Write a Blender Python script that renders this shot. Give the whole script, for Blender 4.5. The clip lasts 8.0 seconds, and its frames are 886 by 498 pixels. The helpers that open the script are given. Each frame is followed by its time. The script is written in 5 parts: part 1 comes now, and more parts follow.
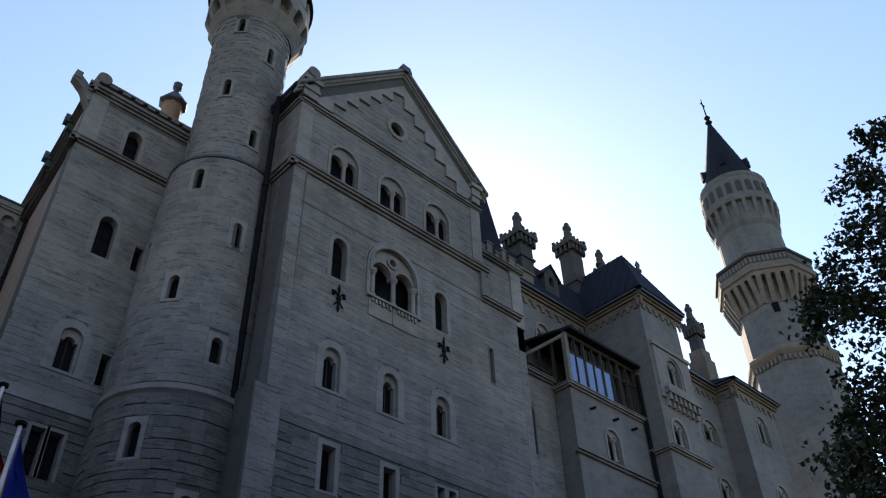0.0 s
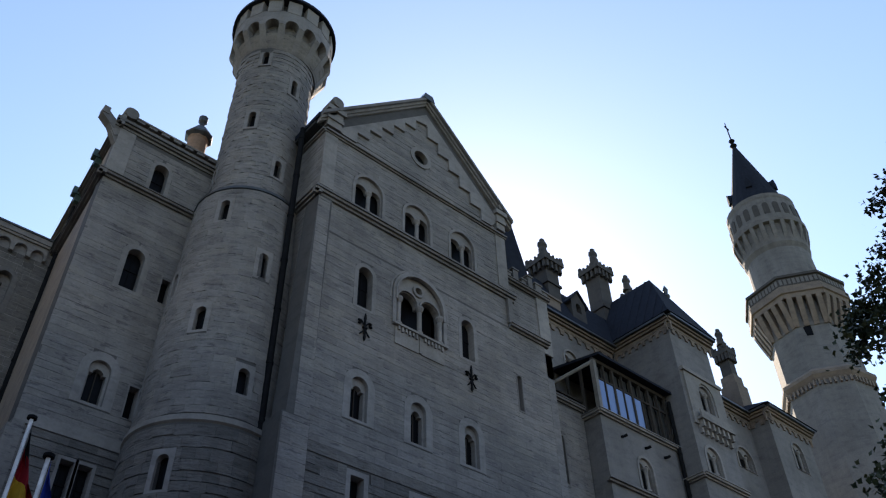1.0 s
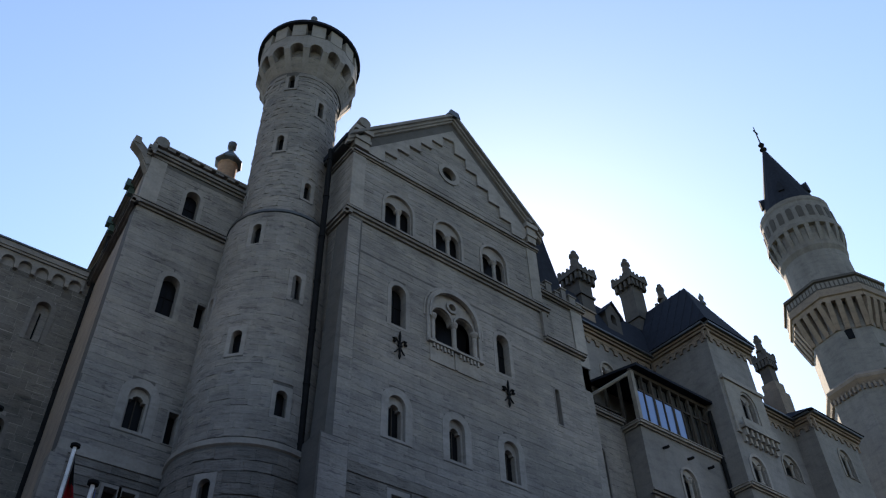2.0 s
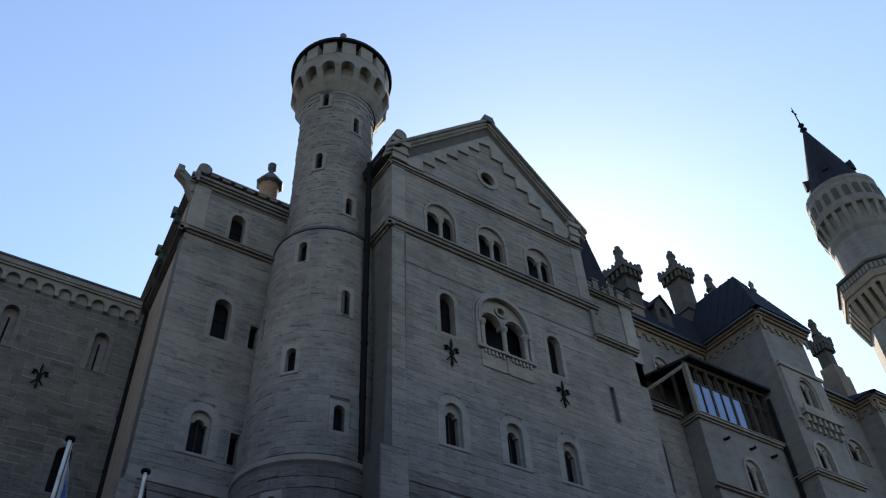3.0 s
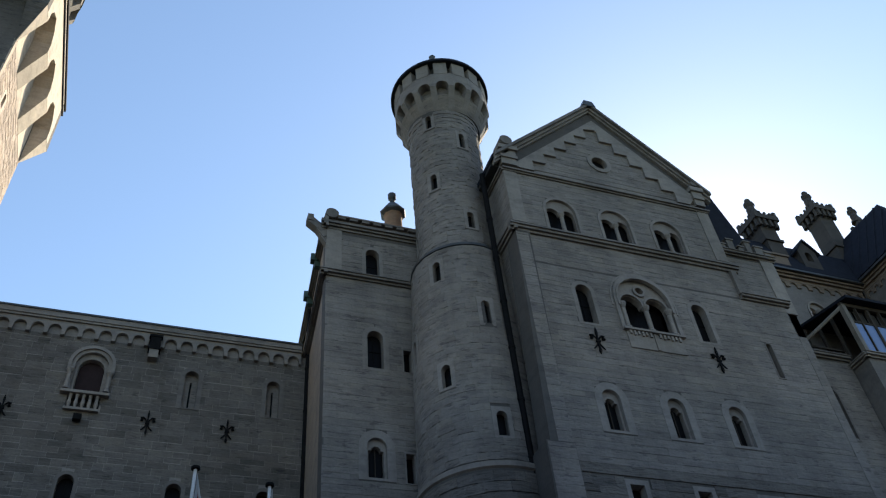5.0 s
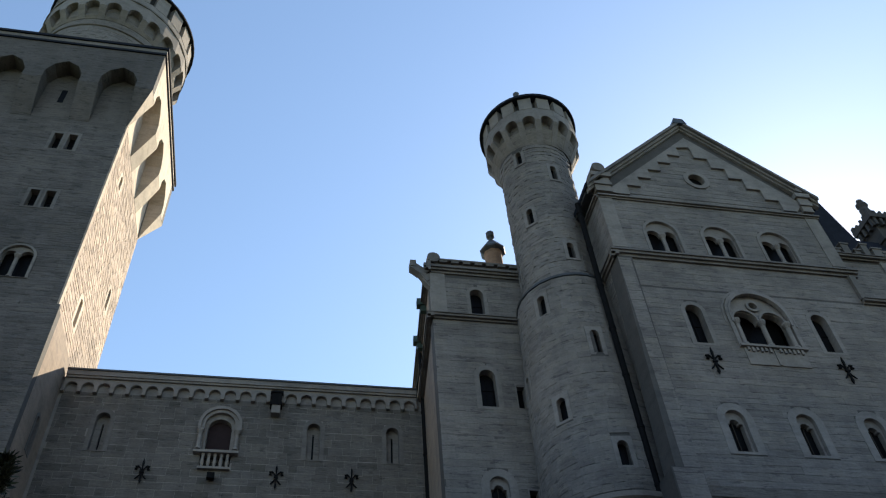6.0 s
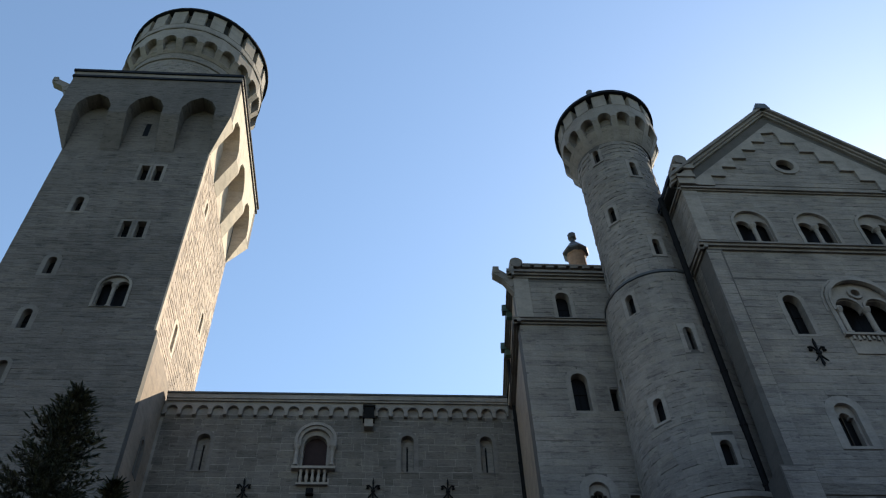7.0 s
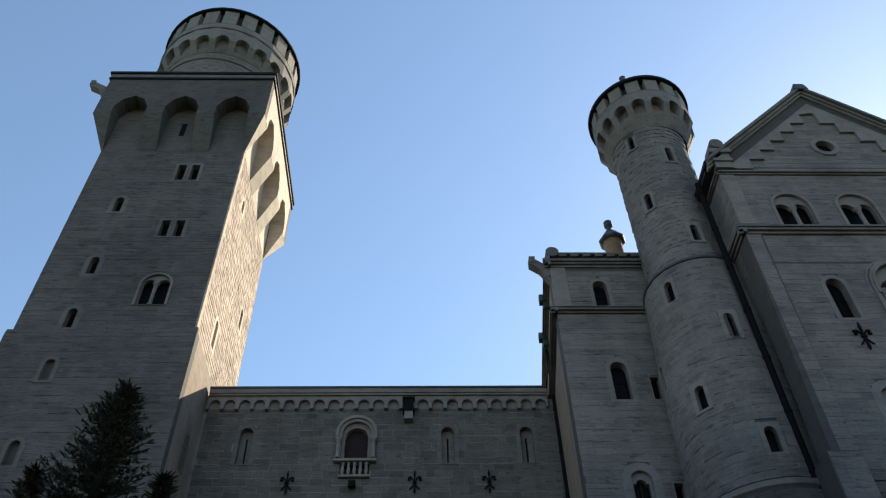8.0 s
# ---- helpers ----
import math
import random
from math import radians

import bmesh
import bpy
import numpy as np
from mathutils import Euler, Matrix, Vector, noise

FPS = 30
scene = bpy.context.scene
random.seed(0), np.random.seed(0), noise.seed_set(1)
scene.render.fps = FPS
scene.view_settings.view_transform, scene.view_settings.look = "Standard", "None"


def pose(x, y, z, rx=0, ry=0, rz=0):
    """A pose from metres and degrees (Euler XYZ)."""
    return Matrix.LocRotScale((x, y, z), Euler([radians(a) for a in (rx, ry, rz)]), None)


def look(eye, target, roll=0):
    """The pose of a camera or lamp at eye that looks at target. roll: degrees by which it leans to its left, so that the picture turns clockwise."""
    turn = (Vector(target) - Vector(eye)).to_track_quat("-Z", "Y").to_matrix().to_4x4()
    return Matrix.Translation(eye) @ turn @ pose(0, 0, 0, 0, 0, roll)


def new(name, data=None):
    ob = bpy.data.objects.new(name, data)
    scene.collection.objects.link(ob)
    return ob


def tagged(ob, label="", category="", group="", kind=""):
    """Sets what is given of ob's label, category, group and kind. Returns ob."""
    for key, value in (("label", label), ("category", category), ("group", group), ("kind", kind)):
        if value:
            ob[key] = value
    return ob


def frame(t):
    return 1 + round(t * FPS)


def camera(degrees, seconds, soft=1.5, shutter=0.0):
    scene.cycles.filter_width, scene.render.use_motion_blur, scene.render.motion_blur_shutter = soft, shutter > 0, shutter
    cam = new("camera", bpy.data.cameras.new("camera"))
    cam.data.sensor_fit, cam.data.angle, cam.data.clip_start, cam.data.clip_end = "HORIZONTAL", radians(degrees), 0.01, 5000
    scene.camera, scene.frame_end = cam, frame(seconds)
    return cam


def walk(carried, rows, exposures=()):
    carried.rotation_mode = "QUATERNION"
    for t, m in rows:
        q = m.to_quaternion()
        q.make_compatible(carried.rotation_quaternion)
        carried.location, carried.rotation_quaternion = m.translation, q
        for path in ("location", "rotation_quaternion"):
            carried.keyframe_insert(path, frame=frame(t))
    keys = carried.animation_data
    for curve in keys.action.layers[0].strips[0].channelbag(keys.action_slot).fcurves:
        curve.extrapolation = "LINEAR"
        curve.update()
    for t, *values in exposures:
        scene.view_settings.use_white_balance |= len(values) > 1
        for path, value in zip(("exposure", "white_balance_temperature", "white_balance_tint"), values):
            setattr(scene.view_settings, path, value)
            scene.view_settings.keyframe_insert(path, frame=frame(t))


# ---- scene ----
LENS = 56.15
cam = camera(LENS, 8.0, soft=1.2)
PATH = [
    (0, (0.357, -0.004, 1.351), (1.431, 1.093, 2.632), -1.9),
    (0.5, (0.418, 0.108, 1.376), (1.457, 1.206, 2.686), -1.7),
    (1, (0.474, 0.196, 1.388), (1.474, 1.297, 2.725), -1.5),
    (1.5, (0.518, 0.308, 1.409), (1.482, 1.417, 2.766), -1.5),
    (3, (0.249, 0.372, 1.351), (1.094, 1.545, 2.734), -3.3),
    (3.5, (0.14, 0.198, 1.313), (0.934, 1.406, 2.695), -4.0),
    (4, (0.078, -0.049, 1.233), (0.818, 1.197, 2.612), -4.9),
    (4.5, (-0.092, -0.361, 1.067), (0.582, 0.923, 2.443), -5.9),
    (5.8, (-0.261, -0.923, 0.628), (0.107, 0.397, 2.085), -5.7),
    (6, (-0.29, -0.931, 0.616), (0.033, 0.381, 2.091), -5.2),
    (6.2, (-0.299, -0.892, 0.636), (-0.02, 0.414, 2.125), -4.8),
    (6.5, (-0.301, -0.823, 0.686), (-0.079, 0.485, 2.183), -4.1),
    (7, (-0.356, -0.746, 0.789), (-0.224, 0.575, 2.285), -2.8),
    (7.5, (-0.358, -0.699, 0.801), (-0.282, 0.633, 2.29), -1.9),
    (8, (-0.404, -0.753, 0.78), (-0.355, 0.586, 2.264), -1.5),
]
walk(cam, [(t, look(eye, target, roll)) for t, eye, target, roll in PATH], exposures=[(0.0, 1.07, 6980, 13), (3.5, 0.97, 7080, 9), (4.5, 0.92, 7100, 7), (6.0, 0.94, 7100, 6), (8.0, 0.82, 7120, 5)])

# ---- light ----
SUN_AZ, SUN_EL = radians(44), radians(35.7)
world = bpy.data.worlds.new("sky")
scene.world = world
world.use_nodes = True
wn = world.node_tree
sky = wn.nodes.new("ShaderNodeTexSky")
sky.sky_type, sky.sun_disc = "NISHITA", False
sky.sun_elevation, sky.sun_rotation = SUN_EL, SUN_AZ
sky.air_density, sky.dust_density, sky.ozone_density = 1.05, 0.23, 2.9
wn.nodes["Background"].inputs["Strength"].default_value = 0.15
wn.links.new(sky.outputs[0], wn.nodes["Background"].inputs["Color"])
sun = new("sun", bpy.data.lights.new("sun", "SUN"))
sun.data.energy, sun.data.angle, sun.data.color = 5.0, radians(0.53), (1.0, 0.88, 0.72)
sun.matrix_world = look((0, 0, 0), (-math.sin(SUN_AZ), -math.cos(SUN_AZ), -math.tan(SUN_EL)))


# ---- materials ----
def mat(name, rough=0.85, metal=0.0):
    m = bpy.data.materials.new(name)
    m.use_nodes = True
    b = m.node_tree.nodes["Principled BSDF"]
    b.inputs["Roughness"].default_value, b.inputs["Metallic"].default_value = rough, metal
    return m, m.node_tree, b


def nd(nt, kind, **sets):
    n = nt.nodes.new("ShaderNode" + kind)
    for k, v in sets.items():
        n.inputs[k.replace("_", " ")].default_value = v
    return n


def noise_of(nt, scale, detail=5.0, stretch=(1, 1, 1)):
    tc = nt.nodes.new("ShaderNodeNewGeometry")
    mp = nd(nt, "Mapping", Scale=stretch)
    n = nd(nt, "TexNoise", Scale=scale, Detail=detail, Roughness=0.6)
    nt.links.new(tc.outputs["Position"], mp.inputs["Vector"])
    nt.links.new(mp.outputs[0], n.inputs["Vector"])
    return n.outputs["Fac"]


def ramp(nt, fac, stops):
    r = nt.nodes.new("ShaderNodeValToRGB")
    e = r.color_ramp.elements
    while len(e) < len(stops):
        e.new(0.5)
    for el, (pos, col) in zip(e, stops):
        el.position, el.color = pos, (*col, 1)
    nt.links.new(fac, r.inputs[0])
    return r.outputs[0]


def mixed(nt, a, b, fac, mode="MULTIPLY"):
    x = nt.nodes.new("ShaderNodeMix")
    x.data_type, x.blend_type = "RGBA", mode
    for s, v in ((x.inputs[0], fac), (x.inputs[6], a), (x.inputs[7], b)):
        if isinstance(v, (int, float)):
            s.default_value = v
        elif isinstance(v, tuple):
            s.default_value = (*v, 1)
        else:
            nt.links.new(v, s)
    return x.outputs[2]


def bumped(nt, bsdf, height, strength, dist):
    b = nd(nt, "Bump", Strength=strength, Distance=dist)
    nt.links.new(height, b.inputs["Height"])
    nt.links.new(b.outputs[0], bsdf.inputs["Normal"])


def stone_mat(name, col, spread=0.2, island=True, per_object=False, streak=0.35, bump=0.5, dash=0.0):
    """Weathered limestone: block to block tone, broad stains, run-off streaks and grain."""
    m, nt, b = mat(name, 0.88)
    c = tuple(col)
    broad = ramp(nt, noise_of(nt, 0.22, 6), [(0.3, tuple(0.72 * v for v in c)), (0.55, c), (0.8, tuple(min(1, 1.2 * v) for v in c))])
    rnd = nt.nodes.new("ShaderNodeObjectInfo").outputs["Random"] if per_object else nt.nodes.new("ShaderNodeNewGeometry").outputs["Random Per Island"]
    lo, hi = 1 - spread, 1.0
    if island or per_object:
        tone = ramp(nt, rnd, [(0.0, (lo, lo * 0.99, lo * 0.97)), (0.6, (hi * 0.96,) * 3), (1.0, (1.0, 0.985, 0.94))])
        broad = mixed(nt, broad, tone, 1.0)
    st = ramp(nt, noise_of(nt, 1.3, 5, (1, 1, 0.12)), [(0.35, (0.62, 0.61, 0.58)), (0.6, (1, 1, 1))])
    broad = mixed(nt, broad, st, streak)
    blot = ramp(nt, noise_of(nt, 1.7, 7, (0.6, 0.6, 1.6)), [(0.32, (0.68, 0.68, 0.69)), (0.5, (1, 1, 1)), (0.72, (1.12, 1.1, 1.06))])
    broad = mixed(nt, broad, blot, 0.75)
    grain_f = noise_of(nt, 9.0, 8)
    if dash:
        course_f = noise_of(nt, 1.0, 4, (1.7, 1.7, 7.0))
        dk = ramp(nt, course_f, [(0.33, (0.45, 0.45, 0.47)), (0.42, (1, 1, 1)), (0.68, (1, 1, 1)), (0.78, (1.14, 1.12, 1.1))])
        broad = mixed(nt, broad, dk, dash)
    gr = ramp(nt, grain_f, [(0.3, (0.8, 0.8, 0.8)), (0.7, (1.08, 1.08, 1.08))])
    out = mixed(nt, broad, gr, 0.7)
    nt.links.new(out, b.inputs["Base Color"])
    if dash:
        add = nt.nodes.new("ShaderNodeMath")
        add.operation = "MULTIPLY_ADD"
        nt.links.new(course_f, add.inputs[0])
        add.inputs[1].default_value = 3.0
        nt.links.new(grain_f, add.inputs[2])
        bumped(nt, b, add.outputs[0], bump, 0.035)
    else:
        bumped(nt, b, grain_f, bump, 0.02)
    return m


# second grey is darkened to stand in for weaker light low down
GREY, SHADED_GREY = (0.188, 0.167, 0.156), (0.132, 0.117, 0.108)
STONE = stone_mat("ashlar_limestone", GREY, spread=0.2, dash=0.85)
STONE_OB = stone_mat("ashlar_limestone_block", GREY, spread=0.2, per_object=True, dash=0.85)
JOINT = stone_mat("mortar_joint", (0.07, 0.062, 0.058), island=False)
PALE_JOINT = stone_mat("pale_mortar", (0.215, 0.192, 0.182), island=False)
TRIM = stone_mat("dressed_limestone", (0.215, 0.192, 0.18), spread=0.1, streak=0.45)
CORNICE = stone_mat("weathered_cornice", (0.155, 0.138, 0.132), spread=0.15, streak=0.6)
PLASTER = stone_mat("grey_lime_plaster", (0.146, 0.132, 0.128), island=False, streak=0.4, bump=0.25)
OCHRE = stone_mat("ochre_sandstone_trim", (0.18, 0.136, 0.11), spread=0.12, streak=0.35)
# kept dark so the added courtyard walls bounce little sun
LOW_BOUNCE = stone_mat("dark_low_bounce_stone", (0.1, 0.095, 0.09), island=False)
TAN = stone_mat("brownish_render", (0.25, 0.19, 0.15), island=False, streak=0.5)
# dressed stone of the tower's right side, lightened to carry sun and bounce
SUNLIT_TRIM = stone_mat("sunlit_dressed_limestone", (0.5, 0.42, 0.345), island=False, streak=0.3)
# ashlar of lower courses and long range, shade painted into its tone
SHADED_ASHLAR = stone_mat("shaded_ashlar", SHADED_GREY, spread=0.34, dash=0.9, bump=0.8)
SHADED_ASHLAR_OB = stone_mat("shaded_ashlar_block", SHADED_GREY, spread=0.34, per_object=True, dash=0.9, bump=0.8)
# same limestone darkened: the tower front's shade is put into its colour
SHADED_TOWERSTONE = stone_mat("shaded_tower_ashlar", (0.118, 0.103, 0.098), spread=0.25, dash=1.0, bump=0.8)
SHADED_TOWERSTONE_OB = stone_mat("shaded_tower_block", (0.118, 0.103, 0.098), spread=0.25, per_object=True, dash=1.0, bump=0.8)
# pinkish rubble, with the sunlight on that side put into its lightness
SUNLIT_RUBBLE = stone_mat("sunlit_pinkish_rubble", (0.44, 0.345, 0.285), spread=0.42, streak=0.2, bump=0.8)
SUNLIT_RUBBLE_OB = stone_mat("sunlit_pinkish_block", (0.44, 0.345, 0.285), spread=0.42, per_object=True, streak=0.2, bump=0.8)
BRICK = stone_mat("reddish_terracotta", (0.27, 0.165, 0.11), spread=0.15)


def plain(name, col, rough=0.6, metal=0.0, vary=0.3, scale=3.0, ior=1.4):
    m, nt, b = mat(name, rough, metal)
    b.inputs["IOR"].default_value = ior
    c = ramp(nt, noise_of(nt, scale, 6), [(0.3, tuple((1 - vary) * v for v in col)), (0.7, tuple(min(1, (1 + 0.5 * vary) * v) for v in col))])
    nt.links.new(c, b.inputs["Base Color"])
    return m


SLATE = plain("dark_slate", (0.014, 0.016, 0.024), 0.85, ior=1.2)
# soot plus painted shade, for backlit roof pieces and dark niches
SOOT_SHADE = stone_mat("sooty_shaded_stone", (0.055, 0.046, 0.042), spread=0.15)
IRON = plain("black_iron", (0.009, 0.009, 0.01), 0.8, 0.0, ior=1.12)
LEAD = plain("dark_lead_sheet", (0.06, 0.062, 0.065), 0.45, 0.4)
COPPER = plain("aged_copper_gutter", (0.055, 0.085, 0.07), 0.5, 0.3)
WOOD = plain("weathered_brown_timber", (0.045, 0.037, 0.031), 0.85, ior=1.2)
GREYWOOD = plain("grey_painted_timber", (0.15, 0.13, 0.11), 0.7)
# near-black backing: shade inside recesses put into the colour
INTERIOR_SHADE = plain("interior_shade", (0.03, 0.028, 0.026), 0.9)
ROSE = plain("dark_red_curtain", (0.022, 0.011, 0.012), 0.9)
GROUND = stone_mat("courtyard_gravel", (0.2, 0.19, 0.175), island=False)
GRASS = plain("far_meadow", (0.07, 0.1, 0.035), 0.95, 0, 0.4, 0.02)
BARK = plain("bark", (0.08, 0.06, 0.045), 0.9)
POLE = plain("white_flagpole_paint", (0.75, 0.75, 0.74), 0.35)


def glass_mat(name, col, rough):
    m, nt, b = mat(name, rough)
    b.inputs["Base Color"].default_value = (*col, 1)
    b.inputs["IOR"].default_value = 1.5 if rough < 0.1 else 1.12
    bumped(nt, b, noise_of(nt, 1.2, 2), 0.08, 0.05)
    return m


GLASS = glass_mat("dark_window_glass", (0.006, 0.006, 0.007), 0.35)
# blue base and part metal stand in for the sky's reflection
SKYGLASS = glass_mat("sky_tinted_veranda_glass", (0.12, 0.17, 0.3), 0.05)
SKYGLASS.node_tree.nodes["Principled BSDF"].inputs["Metallic"].default_value = 0.22


# ---- building tools ----
from mathutils.geometry import tessellate_polygon

ID = Matrix.Identity(4)


def part(name, bm, material, parent, label=""):
    me = bpy.data.meshes.new(name)
    bmesh.ops.recalc_face_normals(bm, faces=bm.faces)
    bm.to_mesh(me)
    bm.free()
    me.materials.append(material)
    ob = new(name, me)
    ob.parent = parent
    if label:
        ob["label"] = label
    return ob


def thing(name, at, label, category, group="", kind=""):
    ob = new(name)
    ob.empty_display_size = 0.5
    ob.location = at
    return tagged(ob, label, category, group, kind)


def child(name, bm, material, parent, label=""):
    """A part whose vertices are given in world coordinates, under a thing or part."""
    root = parent
    off = Vector((0, 0, 0))
    while root is not None:
        off += root.location
        root = root.parent
    bmesh.ops.translate(bm, vec=-off, verts=bm.verts)
    return part(name, bm, material, parent, label)


def FRONT(y):
    return Matrix.Translation((0, y, 0))


def LEFT(x):
    """A face that looks to -x: u is -y."""
    return Matrix.Translation((x, 0, 0)) @ Matrix.Rotation(radians(-90), 4, "Z")


def RIGHT(x):
    """A face that looks to +x: u is +y."""
    return Matrix.Translation((x, 0, 0)) @ Matrix.Rotation(radians(90), 4, "Z")


def box(bm, u0, u1, d0, d1, z0, z1, m=ID):
    v = [bm.verts.new(m @ Vector((u, d, z))) for z in (z0, z1) for d in (d0, d1) for u in (u0, u1)]
    for f in ((0, 1, 3, 2), (4, 6, 7, 5), (0, 4, 5, 1), (2, 3, 7, 6), (0, 2, 6, 4), (1, 5, 7, 3)):
        bm.faces.new([v[i] for i in f])
    return bm


def new_box(*a):
    return box(bmesh.new(), *a)


def slab(bm, outline, holes, d0, d1, m=ID):
    """A plate in the (u, z) plane with holes right through it, from depth d0 to d1."""
    loops = [list(outline)] + [list(h) for h in holes]
    pts = [p for lo in loops for p in lo]
    tris = tessellate_polygon([[Vector((u, z, 0)) for u, z in lo] for lo in loops])
    a = [bm.verts.new(m @ Vector((u, d0, z))) for u, z in pts]
    b = [bm.verts.new(m @ Vector((u, d1, z))) for u, z in pts]
    for t in tris:
        if len(set(t)) == 3:
            for vs in ([a[i] for i in t], [b[i] for i in reversed(t)]):
                try:
                    bm.faces.new(vs)
                except ValueError:
                    pass
    k = 0
    for lo in loops:
        n = len(lo)
        for i in range(n):
            j = (i + 1) % n
            bm.faces.new((a[k + i], a[k + j], b[k + j], b[k + i]))
        k += n
    return bm


def arch(u, z0, w, h, n=10, flat=False):
    """Outline of a round-headed opening: centre u, sill z0, width w, height h."""
    if flat:
        return [(u - w / 2, z0), (u + w / 2, z0), (u + w / 2, z0 + h), (u - w / 2, z0 + h)]
    s = z0 + h - w / 2
    return [(u - w / 2, z0), (u + w / 2, z0)] + [(u + w / 2 * math.cos(a), s + w / 2 * math.sin(a)) for a in (math.pi * i / n for i in range(n + 1))]


def arch_band(u, z0, w, h, wi, hi):
    """Outline of a round-arched band, open below."""
    o, i = arch(u, z0, w, h), arch(u, z0, wi, hi)
    return o[1:] + [o[0], i[0]] + list(reversed(i[2:])) + [i[1]]


def twin_hole(u, off, z0, lw, lh):
    """One opening that parts into two round heads above the springing."""
    r, a, b = lw / 2, arch(u + off, z0, lw, lh), arch(u - off, z0, lw, lh)
    return [(u - off - r, z0), (u + off + r, z0)] + a[2:] + b[2:]


def disc(u, z, r, n=20):
    return [(u + r * math.cos(2 * math.pi * i / n), z + r * math.sin(2 * math.pi * i / n)) for i in range(n)]


def lathe(bm, prof, cx, cy, n=32, a0=0.0, a1=2 * math.pi):
    """A turned shape from (radius, height) pairs."""
    full = abs(a1 - a0 - 2 * math.pi) < 1e-6
    k = n if full else n + 1
    rows = [[bm.verts.new((cx + r * math.cos(a0 + (a1 - a0) * i / n), cy + r * math.sin(a0 + (a1 - a0) * i / n), z)) for i in range(k)] for r, z in prof]
    for p, q in zip(rows, rows[1:]):
        for i in range(n):
            j = (i + 1) % k
            bm.faces.new((p[i], p[j], q[j], q[i]))
    if full:
        for r in (rows[0], rows[-1]):
            bm.faces.new(r)
    return bm


def tube(bm, pts, r, n=8):
    """A round bar through the points."""
    pts = [Vector(p) for p in pts]
    rings = []
    for i, p in enumerate(pts):
        d = (pts[min(i + 1, len(pts) - 1)] - pts[max(i - 1, 0)]).normalized()
        s = d.orthogonal().normalized() if abs(d.z) > 0.9 else d.cross(Vector((0, 0, 1))).normalized()
        if abs(d.z) > 0.9:
            s = Vector((1, 0, 0))
        t = d.cross(s).normalized()
        rr = r[i] if isinstance(r, (list, tuple)) else r
        rings.append([bm.verts.new(p + rr * (math.cos(2 * math.pi * k / n) * s + math.sin(2 * math.pi * k / n) * t)) for k in range(n)])
    for a, b in zip(rings, rings[1:]):
        for k in range(n):
            bm.faces.new((a[k], a[(k + 1) % n], b[(k + 1) % n], b[k]))
    bm.faces.new(rings[0]), bm.faces.new(rings[-1])
    return bm


def moulding(bm, u0, u1, z, m, steps=((0.0, 0.12, 0.10), (0.10, 0.26, 0.14), (0.22, 0.32, 0.05))):
    """A string course: stacked fillets (height above z, projection, thickness)."""
    for dz, pr, th in steps:
        box(bm, u0, u1, -pr, 0.05, z + dz, z + dz + th, m)
    return bm


# ---- masonry ----
STONES = []          # (wall part, matrix of the face, u0, u1, z0, z1, exclusions, course)


def plan_stones(wall, m, u0, u1, z0, z1, holes, course=0.4, proud=0.013, mats=None, laid=None):
    STONES.append((wall, m, u0, u1, z0, z1, holes, course, proud, mats, laid))


# ---- windows ----
def simple_window(parent, m, u, z0, w, h, rim=0.18, flat=False, depth=0.42, name="window", label="", stone=None):
    """A dressed surround, a sill and a dark leaded pane set back in the reveal. Returns the hole."""
    hole = arch(u, z0, w, h, flat=flat)
    bm = slab(bmesh.new(), arch(u, z0 - rim * 0.6, w + 2 * rim, h + rim * 1.6, flat=flat), [arch(u, z0, w - 0.01, h - 0.005, flat=flat)], -0.028, depth, m)
    win = child(name, bm, stone or TRIM, parent, label)
    bm = slab(bmesh.new(), arch(u, z0 + 0.002, w - 0.012, h - 0.01, flat=flat), [], depth - 0.02, depth + 0.01, m)
    child("pane", bm, GLASS, win, "dark window glass")
    if w > 0.45:
        bm = new_box(u - 0.018, u + 0.018, depth - 0.06, depth - 0.03, z0 + 0.02, z0 + h - w * 0.1, m)
        box(bm, u - w / 2, u + w / 2, depth - 0.06, depth - 0.03, z0 + h * 0.55, z0 + h * 0.55 + 0.04, m)
        child("mullion", bm, IRON, win)
    return arch(u, z0 - rim * 0.6 + 0.01, w + 2 * rim - 0.02, h + rim * 1.6 - 0.02, flat=flat)


def stepped_window(parent, m, u, z0, w, h, rim=0.34):
    """A round-headed recess with a smaller shouldered opening in it."""
    out = arch(u, z0 - 0.12, w + 2 * rim, h + rim + 0.12)
    bm = slab(bmesh.new(), out, [arch(u, z0, w, h)], -0.028, 0.16, m)
    win = child("window", bm, TRIM, parent)
    iw, ih = w * 0.78, h * 0.72
    inner = [(u - iw / 2, z0), (u + iw / 2, z0), (u + iw / 2, z0 + ih), (u + iw * 0.3, z0 + ih), (u + iw * 0.3, z0 + ih + 0.1),
             (u + iw * 0.12, z0 + ih + 0.2), (u - iw * 0.12, z0 + ih + 0.2), (u - iw * 0.3, z0 + ih + 0.1), (u - iw * 0.3, z0 + ih), (u - iw / 2, z0 + ih)]
    bm = slab(bmesh.new(), arch(u, z0 - 0.03, w + 0.06, h + 0.06), [inner], 0.16, 0.4, m)
    child("inner_frame", bm, TRIM, win)
    bm = new_box(u - iw / 2 - 0.05, u + iw / 2 + 0.05, 0.40, 0.43, z0 - 0.02, z0 + ih + 0.3, m)
    child("pane", bm, GLASS, win, "dark window glass")
    bm = new_box(u - 0.02, u + 0.02, 0.34, 0.39, z0, z0 + ih + 0.15, m)
    child("mullion", bm, WOOD, win)
    return arch(u, z0 - 0.11, w + 2 * rim - 0.02, h + rim + 0.1)


